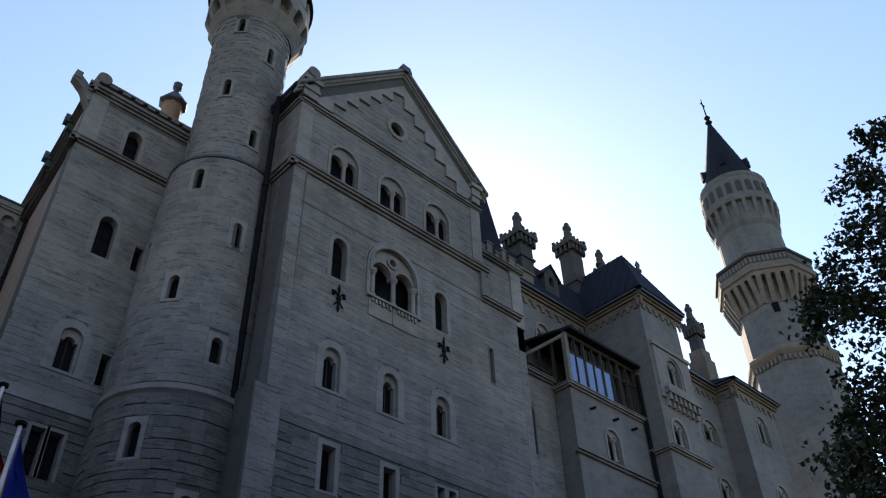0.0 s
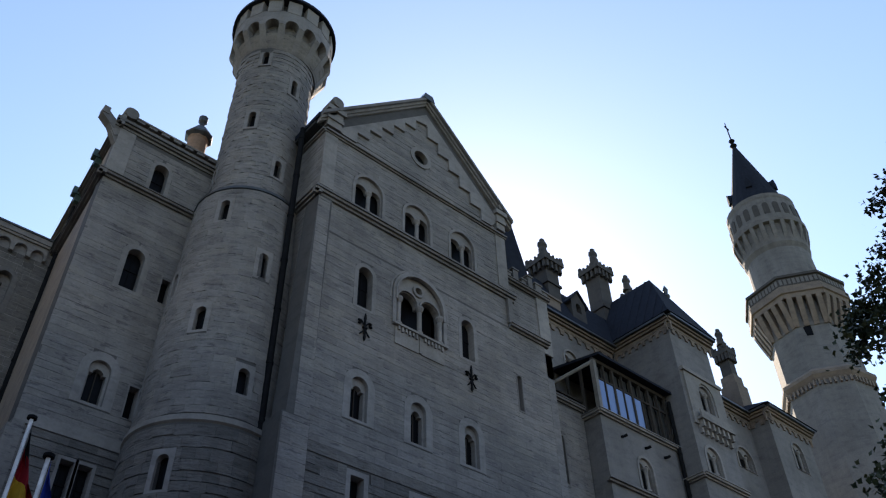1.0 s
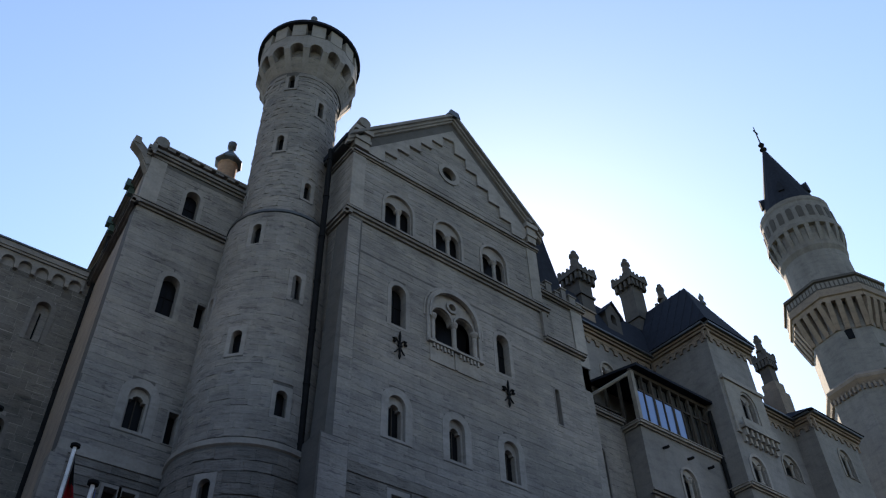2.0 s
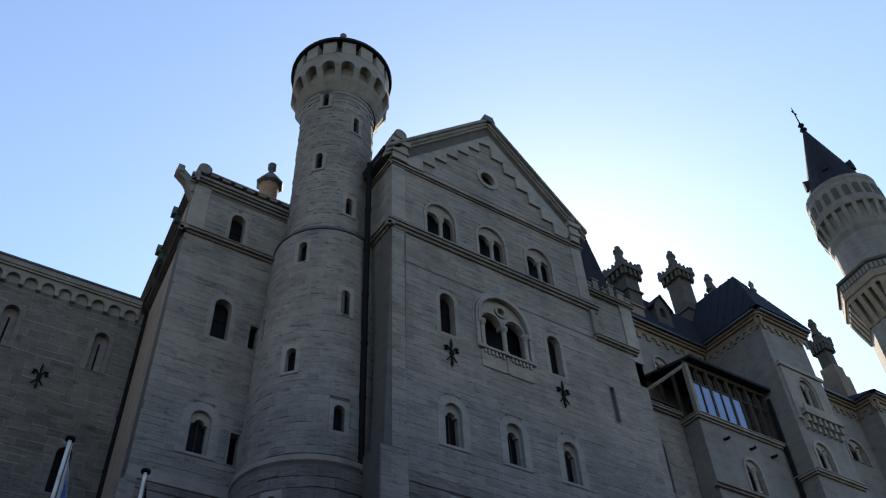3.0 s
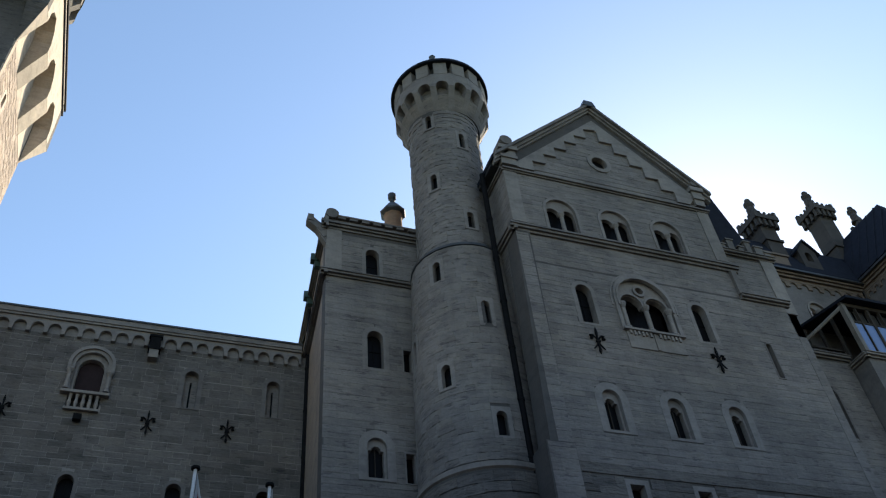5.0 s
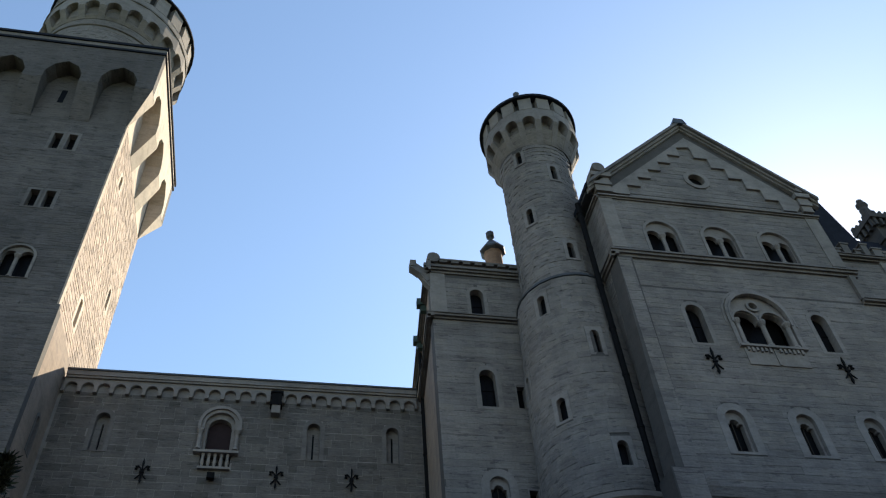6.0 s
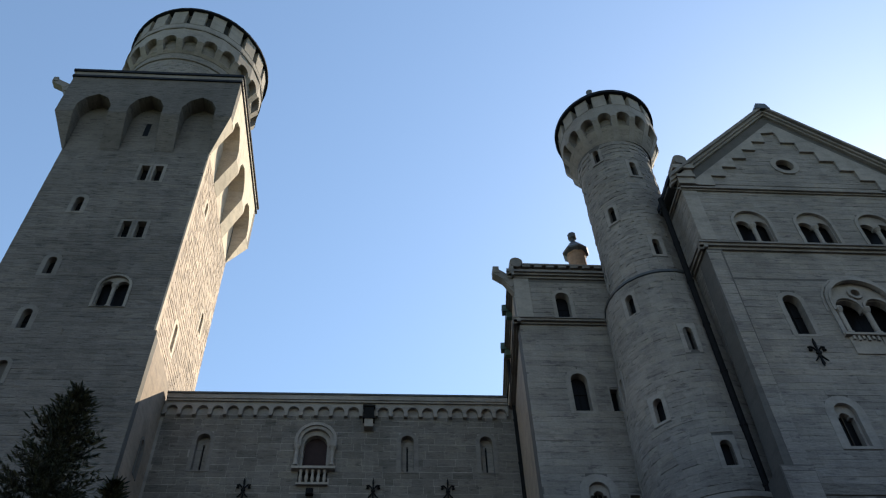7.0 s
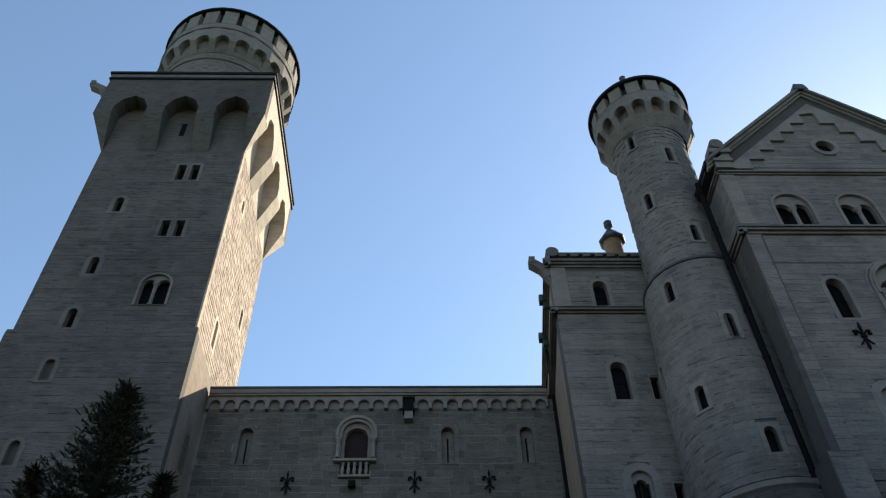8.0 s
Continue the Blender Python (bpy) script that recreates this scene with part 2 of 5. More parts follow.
def column(bm, m, u, d, z0, z1, r):
    """A small shaft with base and cushion capital."""
    p = m @ Vector((u, d, 0))
    lathe(bm, [(r * 1.5, z0), (r * 1.5, z0 + r), (r, z0 + 1.6 * r), (r, z1 - 2.6 * r), (r * 1.25, z1 - 2.4 * r), (r * 1.1, z1 - 2.2 * r), (r * 1.8, z1 - 0.8 * r), (r * 1.8, z1)], p.x, p.y, 12)


def twin_window(parent, m, u, z0, w, h, rim=0.16, label="", drop=0.28):
    """Two round-headed lights with a column between them under one relieving arch."""
    out = arch(u, z0 - 0.02, w + 2 * rim, h + rim)
    bm = slab(bmesh.new(), out, [arch(u, z0, w, h)], -0.06, 0.12, m)
    win = child("window", bm, TRIM, parent, label)
    lw = w * 0.44
    lh = h - drop - lw * 0.05
    hs = [twin_hole(u, w * 0.255, z0, lw, lh)]
    bm = slab(bmesh.new(), arch(u, z0 - 0.03, w + 0.06, h + 0.05), hs, 0.10, 0.32, m)
    child("tympanum", bm, TRIM, win)
    bm = bmesh.new()
    column(bm, m, u, 0.04, z0, z0 + lh - lw / 2, 0.1)
    child("column", bm, TRIM, win)
    for s in (-1, 1):
        bm = new_box(u + s * 0.25 * w - 0.25 * w, u + s * 0.25 * w + 0.25 * w - 0.004, 0.45, 0.48, z0, z0 + lh, m)
        child("pane", bm, GLASS, win, "dark window glass")
    return arch(u, z0 - 0.01, w + 2 * rim - 0.02, h + rim - 0.02)


def slit(parent, m, u, z0, w, h, rim=0.22):
    """A blind round-headed niche with a narrow slit in its back."""
    bm = slab(bmesh.new(), arch(u, z0 - 0.06, w + 2 * rim, h + rim + 0.06), [arch(u, z0, w, h)], -0.04, 0.34, m)
    win = child("niche", bm, CORNICE, parent)
    bm = slab(bmesh.new(), arch(u, z0 - 0.02, w + 0.04, h + 0.04), [arch(u, z0 + 0.1, w * 0.14, h * 0.74, flat=True)], 0.32, 0.45, m)
    child("back", bm, STONE, win)
    bm = new_box(u - w * 0.2, u + w * 0.2, 0.46, 0.48, z0, z0 + h, m)
    child("pane", bm, GLASS, win)
    return arch(u, z0 - 0.05, w + 2 * rim - 0.02, h + rim + 0.04)


def anchor(u, z, s, m, y_label="wrought-iron fleur-de-lis wall anchor on limestone"):
    """An iron wall tie in the shape of a lily."""
    base = m @ Vector((u, -0.08, z))
    ob = thing("wall_anchor", base, y_label, "wall anchor", "iron wall anchors")
    bm = bmesh.new()
    box(bm, u - 0.03 * s, u + 0.03 * s, -0.1, -0.03, z - 0.6 * s, z + 0.4 * s, m)
    slab(bm, [(u - 0.035 * s, z + 0.25 * s), (u + 0.035 * s, z + 0.25 * s), (u + 0.05 * s, z + 0.42 * s), (u, z + 0.66 * s), (u - 0.05 * s, z + 0.42 * s)], [], -0.105, -0.035, m)
    slab(bm, [(u - 0.03 * s, z - 0.4 * s), (u + 0.03 * s, z - 0.4 * s), (u + 0.055 * s, z - 0.55 * s), (u, z - 0.7 * s), (u - 0.055 * s, z - 0.55 * s)], [], -0.105, -0.035, m)
    child("stem", bm, IRON, ob)
    for s2 in (-1, 1):
        bm = bmesh.new()
        tube(bm, [m @ Vector((u + s2 * s * x, -0.07, z + s * y)) for x, y in ((0.01, -0.05), (0.1, 0.14), (0.2, 0.24), (0.29, 0.2), (0.29, 0.09), (0.21, 0.08))], [0.03 * s, 0.03 * s, 0.045 * s, 0.07 * s, 0.075 * s, 0.06 * s], 7)
        child("scroll", bm, IRON, ob)
        bm = bmesh.new()
        tube(bm, [m @ Vector((u + s2 * s * x, -0.07, z + s * y)) for x, y in ((0.01, -0.1), (0.09, -0.26), (0.18, -0.38), (0.25, -0.44))], [0.03 * s, 0.035 * s, 0.035 * s, 0.025 * s], 6)
        child("leg", bm, IRON, ob)
    bm = new_box(u - 0.1 * s, u + 0.1 * s, -0.12, -0.03, z - 0.1 * s, z - 0.02 * s, m)
    child("collar", bm, IRON, ob)
    return ob

# ---- ground ----
G0 = -0.4
bm = bmesh.new()
box(bm, -2500, 2500, -2500, 2500, G0 - 1.0, G0)
tagged(part("ground", bm, GRASS, None), "broad green meadow reaching the horizon", "ground", kind="structure")
bm = new_box(-45, 90, -13, 60, G0 - 0.2, G0 + 0.02)
tagged(part("courtyard", bm, GROUND, None), "pale gravel castle courtyard", "pavement", kind="structure")

# plain unseen walls round the courtyard, added to cut sky light on the castle
for nm, a in (("wall_south", (-36, 64, -13.5, -12.0, G0, 21.0)), ("wall_west", (-36, -34.5, -12.0, 45, G0, 22.0)), ("wall_east", (62.5, 64, -12.0, 20, G0, 17.0))):
    tagged(part(nm, new_box(*a), LOW_BOUNCE, None), "plain dark unseen wall added to block light", "wall", kind="structure")

# ---- gable block ----
YF = 23.0
gab = thing("gabled_palace_block", (19.7, 28, G0), "tall grey limestone castle block with a gabled front and iron anchors", "castle building")
m = FRONT(YF)
GX0, GX1, GC, EAVE, APEX = 13.76, 25.72, 20.05, 33.45, 39.7
holes = []
for u in (16.5, 19.5, 22.5):
    holes.append(twin_window(gab, m, u, 28.6, 1.62, 2.3, 0.16, drop=0.55))
for u in (16.58, 22.6):
    holes.append(simple_window(gab, m, u, 23.05, 0.78, 2.24, rim=0.2, depth=0.4))
for u in (16.58, 19.58, 22.54):
    holes.append(stepped_window(gab, m, u, 17.68, 0.82, 1.92))
for u, w in ((16.7, 0.62), (19.6, 0.62), (22.3, 0.42), (22.95, 0.42)):
    holes.append(simple_window(gab, m, u, 13.65, w, 1.75, rim=0.12 if w < 0.5 else 0.2, flat=True))
# great window with a balcony apron
u, z0 = 19.64, 23.07
big = arch(u, z0 - 0.05, 3.14, 3.42)
bm = slab(bmesh.new(), big, [arch(u, z0, 2.78, 3.22)], -0.1, 0.2, m)
great = child("window", bm, TRIM, gab, "large twin-light arched window with columns and roundel")
bm = slab(bmesh.new(), arch(u, z0 - 0.03, 2.82, 3.25), [twin_hole(u, 0.65, z0, 1.18, 2.1), disc(u, z0 + 2.5, 0.2)], 0.12, 0.4, m)
child("tympanum", bm, TRIM, great)
bm = slab(bmesh.new(), disc(u, z0 + 2.5, 0.33), [disc(u, z0 + 2.5, 0.2)], 0.02, 0.14, m)
child("roundel", bm, TRIM, great)
for s in (-1, 0, 1):
    bm = bmesh.new()
    column(bm, m, u + s * 1.2, 0.0, z0, z0 + 1.5, 0.11)
    child("column", bm, TRIM, great)
for s in (-1, 1):
    bm = slab(bmesh.new(), arch_band(u + s * 0.65, z0 + 1.5, 1.28, 0.74, 1.1, 0.63), [], 0.0, 0.13, m)
    child("arch_ring", bm, TRIM, great)
    bm = new_box(u + s * 0.66 - 0.655, u + s * 0.66 + 0.655, 0.72, 0.76, z0, z0 + 2.1, m)
    child("pane", bm, GLASS, great, "dark window glass")
for w, pr in ((3.45, 0.05), (2.9, 0.16)):
    bm = slab(bmesh.new(), arch_band(u, z0 + 1.3, w, 0.45 + w / 2, w - 0.18, 0.36 + w / 2), [], -pr, 0.02, m)
    child("arch_moulding", bm, TRIM, great)
bm = new_box(u - 0.3, u + 0.3, 0.405, 0.45, z0 + 2.15, z0 + 2.8, m)
child("roundel_back", bm, TRIM, great)
bm = new_box(u - 1.56, u + 1.56, -0.2, 0.1, z0 - 0.13, z0 - 0.02, m)
child("sill", bm, TRIM, great)
for s in (-1, 1):
    bm = new_box(u + s * 0.74 - 0.66, u + s * 0.74 + 0.66, -0.07, 0.1, z0 - 1.05, z0 - 0.16, m)
    apron = child("apron_panel", bm, TRIM, great)
    for i in range(6):
        bm = bmesh.new()
        uu = u + s * 0.74 - 0.5 + i * 0.2
        box(bm, uu - 0.05, uu + 0.05, -0.16, -0.05, z0 - 0.34 - 0.05 * (i % 2), z0 - 0.16, m)
        child("frieze_block", bm, TRIM, apron)
bm = new_box(u - 0.06, u + 0.06, -0.1, 0.1, z0 - 1.02, z0 - 0.16, m)
child("apron_post", bm, TRIM, great)
holes.append(arch(u, z0 - 0.04, 3.12, 3.4))
oc = (19.72, 34.75)
bm = slab(bmesh.new(), disc(*oc, 0.72, 28), [disc(*oc, 0.46, 28)], -0.07, 0.3, m)
ocw = child("round_window", bm, TRIM, gab, "round window in the gable")
bm = slab(bmesh.new(), disc(*oc, 0.48), [], 0.25, 0.28, m)
child("pane", bm, GLASS, ocw)
holes.append(disc(*oc, 0.7, 28))
outl = [(GX0, G0), (28.05, G0), (28.05, 26.3), (GX1, 26.3), (GX1, EAVE), (GC, APEX), (GX0, EAVE)]
hole_slit = slit(gab, m, 25.9, 21.6, 0.3, 1.95, 0.06)
holes.append(hole_slit)
bm = slab(bmesh.new(), outl, holes, 0.0, 0.7, m)
wall = child("front_wall", bm, JOINT, gab)
plan_stones(wall, m, GX0, 28.05, 16.15, 26.3, holes, 0.31)
plan_stones(wall, m, GX0, GX1, 26.3, 32.4, holes, 0.31)
plan_stones(wall, m, GX0, 28.05, 7.0, 15.7, holes, 0.36, 0.04, (SHADED_ASHLAR, SHADED_ASHLAR_OB))
# side and back walls
GB = 37.0
bm = slab(bmesh.new(), [(-GB, G0), (-YF - 0.7, G0), (-YF - 0.7, EAVE), (-GB, EAVE)], [], 0, 0.7, LEFT(GX0))
lw = child("side_wall", bm, JOINT, gab)
plan_stones(lw, LEFT(GX0), -30.0, -YF - 0.02, 8.0, EAVE - 0.6, [], 0.31)
bm = slab(bmesh.new(), [(YF + 0.7, G0), (GB, G0), (GB, EAVE), (YF + 0.7, EAVE)], [], 0, 0.7, RIGHT(GX1))
child("side_wall", bm, STONE, gab)
bm = slab(bmesh.new(), [(GX0, G0), (GX1, G0), (GX1, EAVE), (GC, APEX), (GX0, EAVE)], [], 0, 0.7, FRONT(GB))
child("back_wall", bm, STONE, gab)
# roof
for s in (-1, 1):
    e, ez = (GX0 - 0.55, EAVE) if s < 0 else (GX1 + 0.6, EAVE + 0.6)
    pts = [(GC, APEX + 0.25), (GC, APEX - 0.05), (e, ez - 0.45), (e, ez - 0.15)]
    bm = slab(bmesh.new(), pts, [], 0.2, GB - YF + 0.5, FRONT(YF - 0.35))
    child("roof", bm, SLATE, gab, "dark slate roof slope")
    # raking cornice
    for k, (o, pr, th) in enumerate(((0.0, 0.42, 0.22), (0.22, 0.26, 0.2), (0.42, 0.14, 0.16))):
        p = [(GC, APEX + 0.25 - o), (e + s * -0.1, ez - 0.15 - o), (e + s * -0.1, ez - 0.15 - o - th), (GC, APEX + 0.25 - o - th)]
        bm = slab(bmesh.new(), p, [], -pr, 0.1, m)
        child("raking_cornice", bm, TRIM if k else CORNICE, gab)
    # stepped frieze below the rake
    line = []
    x0g, x1g = (14.75, 19.3) if s < 0 else (24.72, 20.14)
    n = 6
    for i in range(n):
        xa = x0g + (x1g - x0g) * i / n
        xb = x0g + (x1g - x0g) * (i + 1) / n
        za = 32.75 + (37.5 - 32.75) * i / n
        line += [(xa, za), (xb, za)]
    line.append((x1g, 37.5))
    top = [(GC, 37.65), (GC, 38.55), (e - s * 1.05, ez - 0.6)]
    bm = slab(bmesh.new(), line + top, [], -0.15, 0.05, m)
    child("stepped_frieze", bm, TRIM, gab)
    # kneeler with a roll
    xk = GX0 + 0.35 if s < 0 else GX1 - 0.35
    kw, kr = (0.42, 0.34) if s < 0 else (0.3, 0.2)
    bm = new_box(xk - kw, xk + kw, -0.22, 0.5, 32.75, 33.2, m)
    box(bm, xk - kw - 0.06, xk + kw + 0.06, -0.3, 0.5, 33.2, 33.42, m)
    box(bm, xk - kw - 0.02, xk + kw + 0.02, -0.26, 0.5, 33.42, 33.8, m)
    box(bm, xk - kw - 0.12, xk + kw + 0.12, -0.38, 0.5, 33.8, 34.1, m)
    kn = child("kneeler", bm, TRIM, gab)
    bm = tube(bmesh.new(), [m @ Vector((xk, d, 34.24 + kr)) for d in (-0.35, 0.6)], kr, 14)
    child("roll", bm, CORNICE, kn)
    bm = new_box(xk - 0.36, xk + 0.36, -0.06, 0.1, 28.75, 32.4, m)
    child("pilaster", bm, TRIM, gab)
bm = slab(bmesh.new(), [(GC - 0.45, APEX - 0.1), (GC + 0.4, APEX - 0.1), (GC + 0.25, APEX + 0.36), (GC - 0.3, APEX + 0.36)], [], -0.45, 0.3, m)
child("ridge_cap", bm, LEAD, gab)
for mm, a, b in ((m, GX0 - 0.3, GX1 + 0.28), (LEFT(GX0), -31.0, -YF + 0.26)):
    bm = moulding(bmesh.new(), a, b, 28.02, mm, ((0.0, 0.12, 0.14), (0.14, 0.24, 0.16), (0.28, 0.32, 0.1)))
    child("string_course", bm, CORNICE, gab)
    bm = moulding(bmesh.new(), a + 0.25, b - 0.18, 32.36, mm, ((0.0, 0.1, 0.09), (0.09, 0.2, 0.1)))
    child("cornice", bm, CORNICE, gab)
bm = moulding(bmesh.new(), GX1 - 0.25, 28.3, 26.2, m)
child("string_course", bm, CORNICE, gab)
bm = new_box(GX1 - 0.3, GX1 + 0.02, -0.2, 0.1, 26.47, 28.02, m)
child("string_return", bm, CORNICE, gab)
bm = moulding(bmesh.new(), GX0, 28.05, 15.72, m, ((0, 0.045, 0.36), (0.36, 0.02, 0.06)))
child("plinth_band", bm, SHADED_ASHLAR, gab)
bm = new_box(GX0 - 0.5, GX0 - 0.05, 0.2, 14.2, 32.85, 33.25, m)
child("gutter", bm, LEAD, gab)
# battered corner buttress
bm = slab(bmesh.new(), [(13.73, 28.0), (14.45, 28.0), (14.32, 16.6), (13.39, 16.6)], [], -0.12, 0.9, m)
bt = child("buttress", bm, JOINT, gab, "dressed corner buttress")
plan_stones(bt, FRONT(YF - 0.12), 13.73, 14.35, 16.8, 27.9, [], 0.5, 0.012)
bm = slab(bmesh.new(), [(13.15, 16.75), (14.35, 16.75), (14.35, G0), (12.9, G0)], [], -0.24, 1.0, m)
bt = child("buttress", bm, JOINT, gab, "broad foot of the corner buttress")
plan_stones(bt, FRONT(YF - 0.24), 13.2, 14.33, 9.0, 16.7, [], 0.5, 0.012)
# low link on the far side, with a parapet
m2 = FRONT(23.6)
bm = slab(bmesh.new(), [(GX1 - 0.1, 25.0), (29.3, 25.0), (29.3, 30.1), (GX1 - 0.1, 30.1)], [], 0.0, 0.7, m2)
lk = child("link_wall", bm, JOINT, gab)
plan_stones(lk, m2, GX1, 29.3, 26.4, 30.0, [], 0.31)
bm = new_box(28.5, 29.35, -0.1, 0.2, 26.4, 30.1, m2)
child("pilaster", bm, TRIM, gab)
bm = moulding(bmesh.new(), GX1 - 0.1, 29.5, 30.05, m2)
child("cornice", bm, CORNICE, gab)
bm = slab(bmesh.new(), [(23.6, G0), (36, G0), (36, 30.1), (23.6, 30.1)], [], 0, 0.5, RIGHT(29.3))
child("side_wall", bm, STONE, gab)

for uu, wd, hh in ((26.3, 0.5, 0.3), (26.95, 0.4, 0.75), (27.55, 0.3, 0.35), (28.1, 0.34, 0.85), (28.75, 0.5, 0.6), (29.25, 0.4, 0.3)):
    bm = new_box(uu - wd / 2, uu + wd / 2, -0.15, 0.35, 30.38, 30.4 + hh, m2)
    box(bm, uu - wd / 2 - 0.06, uu + wd / 2 + 0.06, -0.2, 0.4, 30.4 + hh, 30.5 + hh, m2)
    child("parapet_block", bm, CORNICE, gab)
# steep slate roof beside the gable
bm = bmesh.new()
v = [bm.verts.new(p) for p in ((27.5, 24.2, 36.8), (29.5, 24.2, 30.2), (29.5, 37, 30.2), (27.5, 37, 36.8), (25.9, 24.2, 30.2), (25.9, 37, 30.2))]
for f in ((0, 1, 2, 3), (0, 4, 1), (3, 2, 5), (4, 5, 2, 1), (0, 3, 5, 4)):
    bm.faces.new([v[i] for i in f])
child("roof", bm, SLATE, gab, "steep dark slate roof slope")
anchor(16.64, 22.08, 1.05, m), anchor(22.66, 22.06, 1.05, m)

# ---- wing ----
YW, WX = 28.0, 6.02
WSIDE = Matrix.Translation((WX, YW, 0)) @ Matrix.Rotation(radians(-95.16), 4, "Z")
wing = thing("palace_wing", (9, 31, G0), "narrow grey limestone castle wing beside the round stair tower", "castle building")
m = FRONT(YW)
holes = [simple_window(wing, m, 8.34, 28.3, 0.7, 1.96, 0.18), simple_window(wing, m, 8.36, 22.92, 0.76, 2.12, 0.24), stepped_window(wing, m, 8.3, 17.56, 0.84, 1.84, 0.36)]
holes += [simple_window(wing, m, 8.14, 13.5, 0.5, 1.75, 0.12, True), simple_window(wing, m, 8.78, 13.5, 0.5, 1.75, 0.12, True)]
holes += [simple_window(wing, m, 9.86, 22.93, 0.4, 1.32, 0.06, True), simple_window(wing, m, 9.72, 17.45, 0.4, 1.35, 0.06, True)]
bm = slab(bmesh.new(), [(WX, G0), (13.7, G0), (13.7, 31.9), (WX, 31.9)], holes, 0, 0.7, m)
wall = child("front_wall", bm, JOINT, wing)
plan_stones(wall, m, WX, 13.0, 16.5, 31.0, holes, 0.31)
plan_stones(wall, m, WX, 13.0, 8.0, 16.0, holes, 0.36, 0.04, (SHADED_ASHLAR, SHADED_ASHLAR_OB))
bm = slab(bmesh.new(), [(-12, G0), (-0.7, G0), (-0.7, 31.9), (-12, 31.9)], [], 0, 0.7, WSIDE)
sw = child("side_wall", bm, TAN, wing, "brownish rendered side wall")
bm = new_box(WX + 0.7, 13.7, 0.7, 12, 31.2, 31.9, m)
child("roof", bm, LEAD, wing)
for mm, a, b in ((m, WX - 0.3, 13.0), (WSIDE, -10.0, 0.3)):
    bm = moulding(bmesh.new(), a, b, 28.0, mm)
    child("string_course", bm, CORNICE, wing)
    bm = moulding(bmesh.new(), a, b, 31.2, mm, ((0.0, 0.08, 0.14), (0.14, 0.2, 0.12), (0.26, 0.3, 0.14), (0.4, 0.12, 0.25)))
    child("cornice", bm, CORNICE, wing)
for i in range(11):
    bm = new_box(WX + 0.5 + i * 0.62, WX + 0.9 + i * 0.62, -0.28, 0.1, 31.84, 31.97, m)
    child("parapet_block", bm, CORNICE, wing)
bm = new_box(WX + 0.45, 13.0, -0.3, 0.12, 31.97, 32.07, m)
child("parapet_coping", bm, CORNICE, wing)
bm = moulding(bmesh.new(), WX, 13.0, 16.05, m, ((0, 0.05, 0.4), (0.4, 0.02, 0.08)))
child("plinth_band", bm, TRIM, wing)
bm = slab(bmesh.new(), [(WX - 0.02, G0), (WX + 0.4, G0), (WX + 0.4, 16.1), (WX - 0.02, 16.1)], [], -0.06, 0.5, m)
slab(bm, [(WX - 0.35, G0), (WX - 0.02, G0), (WX - 0.02, 15.9), (WX - 0.15, 15.9)], [], -0.06, 0.5, m)
child("corner_plinth", bm, STONE, wing)
bm = new_box(WX - 0.02, WX + 0.75, -0.05, 0.2, 28.35, 31.2, m)
child("corner_pier", bm, TRIM, wing)


def gargoyle(parent, m, reach, s=1.0):
    """A stone spout: a block that leans out of the cornice and ends in a raised head."""
    bm = bmesh.new()
    for (u0, z0, u1, z1), w in (((0.1, -1.1, -0.25, -0.55), 0.16), ((-0.05, -0.75, -0.4, -0.2), 0.2), ((-0.2, -0.35, -reach, 0.22), 0.22)):
        d = Vector((u1 - u0, 0, z1 - z0)).normalized()
        nrm = Vector((-d.z, 0, d.x)) * 0.2 * s
        vs = [bm.verts.new(m @ (Vector((u, y, z)) * s + k * nrm)) for u, z in ((u0, z0), (u1, z1)) for y in (-w, w) for k in (-1, 1)]
        for f in ((0, 1, 3, 2), (4, 6, 7, 5), (0, 4, 5, 1), (2, 3, 7, 6), (0, 2, 6, 4), (1, 5, 7, 3)):
            bm.faces.new([vs[i] for i in f])
    box(bm, -reach * s - 0.12, -reach * s + 0.18, -0.26 * s, 0.26 * s, 0.1 * s, 0.5 * s, m)
    return child("gargoyle", bm, CORNICE, parent, "weathered stone water spout")


gargoyle(wing, Matrix.Translation((WX + 0.05, YW + 0.2, 31.5)), 0.88, 1.05)
for k in (2.6, 5.6):
    pm = WSIDE @ Matrix.Translation((-k, 0, 0))
    bm = new_box(-0.2, 0.2, -0.5, 0.1, 31.3, 31.75, pm)
    box(bm, -0.14, 0.14, -0.3, 0.1, 30.9, 31.3, pm)
    child("eave_bracket", bm, COPPER, wing, "greenish copper eave bracket")
bm = tube(bmesh.new(), [(WX + 0.2, YW - 0.3, 32.15), (WX + 0.2, YW + 0.8, 32.15)], 0.34, 12)
child("corner_roll", bm, CORNICE, wing)

# ---- long connecting wall ----
YL = 34.65
conn = thing("connecting_range", (-2.4, 36, G0), "long low limestone range with a round-arched frieze", "castle building")
m = FRONT(YL)
holes = [slit(conn, m, uu, 24.17, 0.66, 2.16) for uu in (-9.32, 0.88, 4.9)]
u, z0 = -3.74, 24.32
bm = slab(bmesh.new(), arch(u, z0 - 0.05, 1.96, 2.66), [arch(u, z0, 1.46, 2.34)], -0.1, 0.12, m)
cw = child("window", bm, TRIM, conn, "round-arched window with side columns over a balustrade")
bm = slab(bmesh.new(), arch(u, z0 - 0.05, 1.5, 2.39), [arch(u, z0, 1.16, 2.06)], 0.1, 0.45, m)
child("inner_arch", bm, TRIM, cw)
bm = slab(bmesh.new(), arch_band(u, z0 + 1.18, 2.1, 1.5, 1.8, 1.33), [], -0.2, -0.09, m)
child("hood_moulding", bm, TRIM, cw)
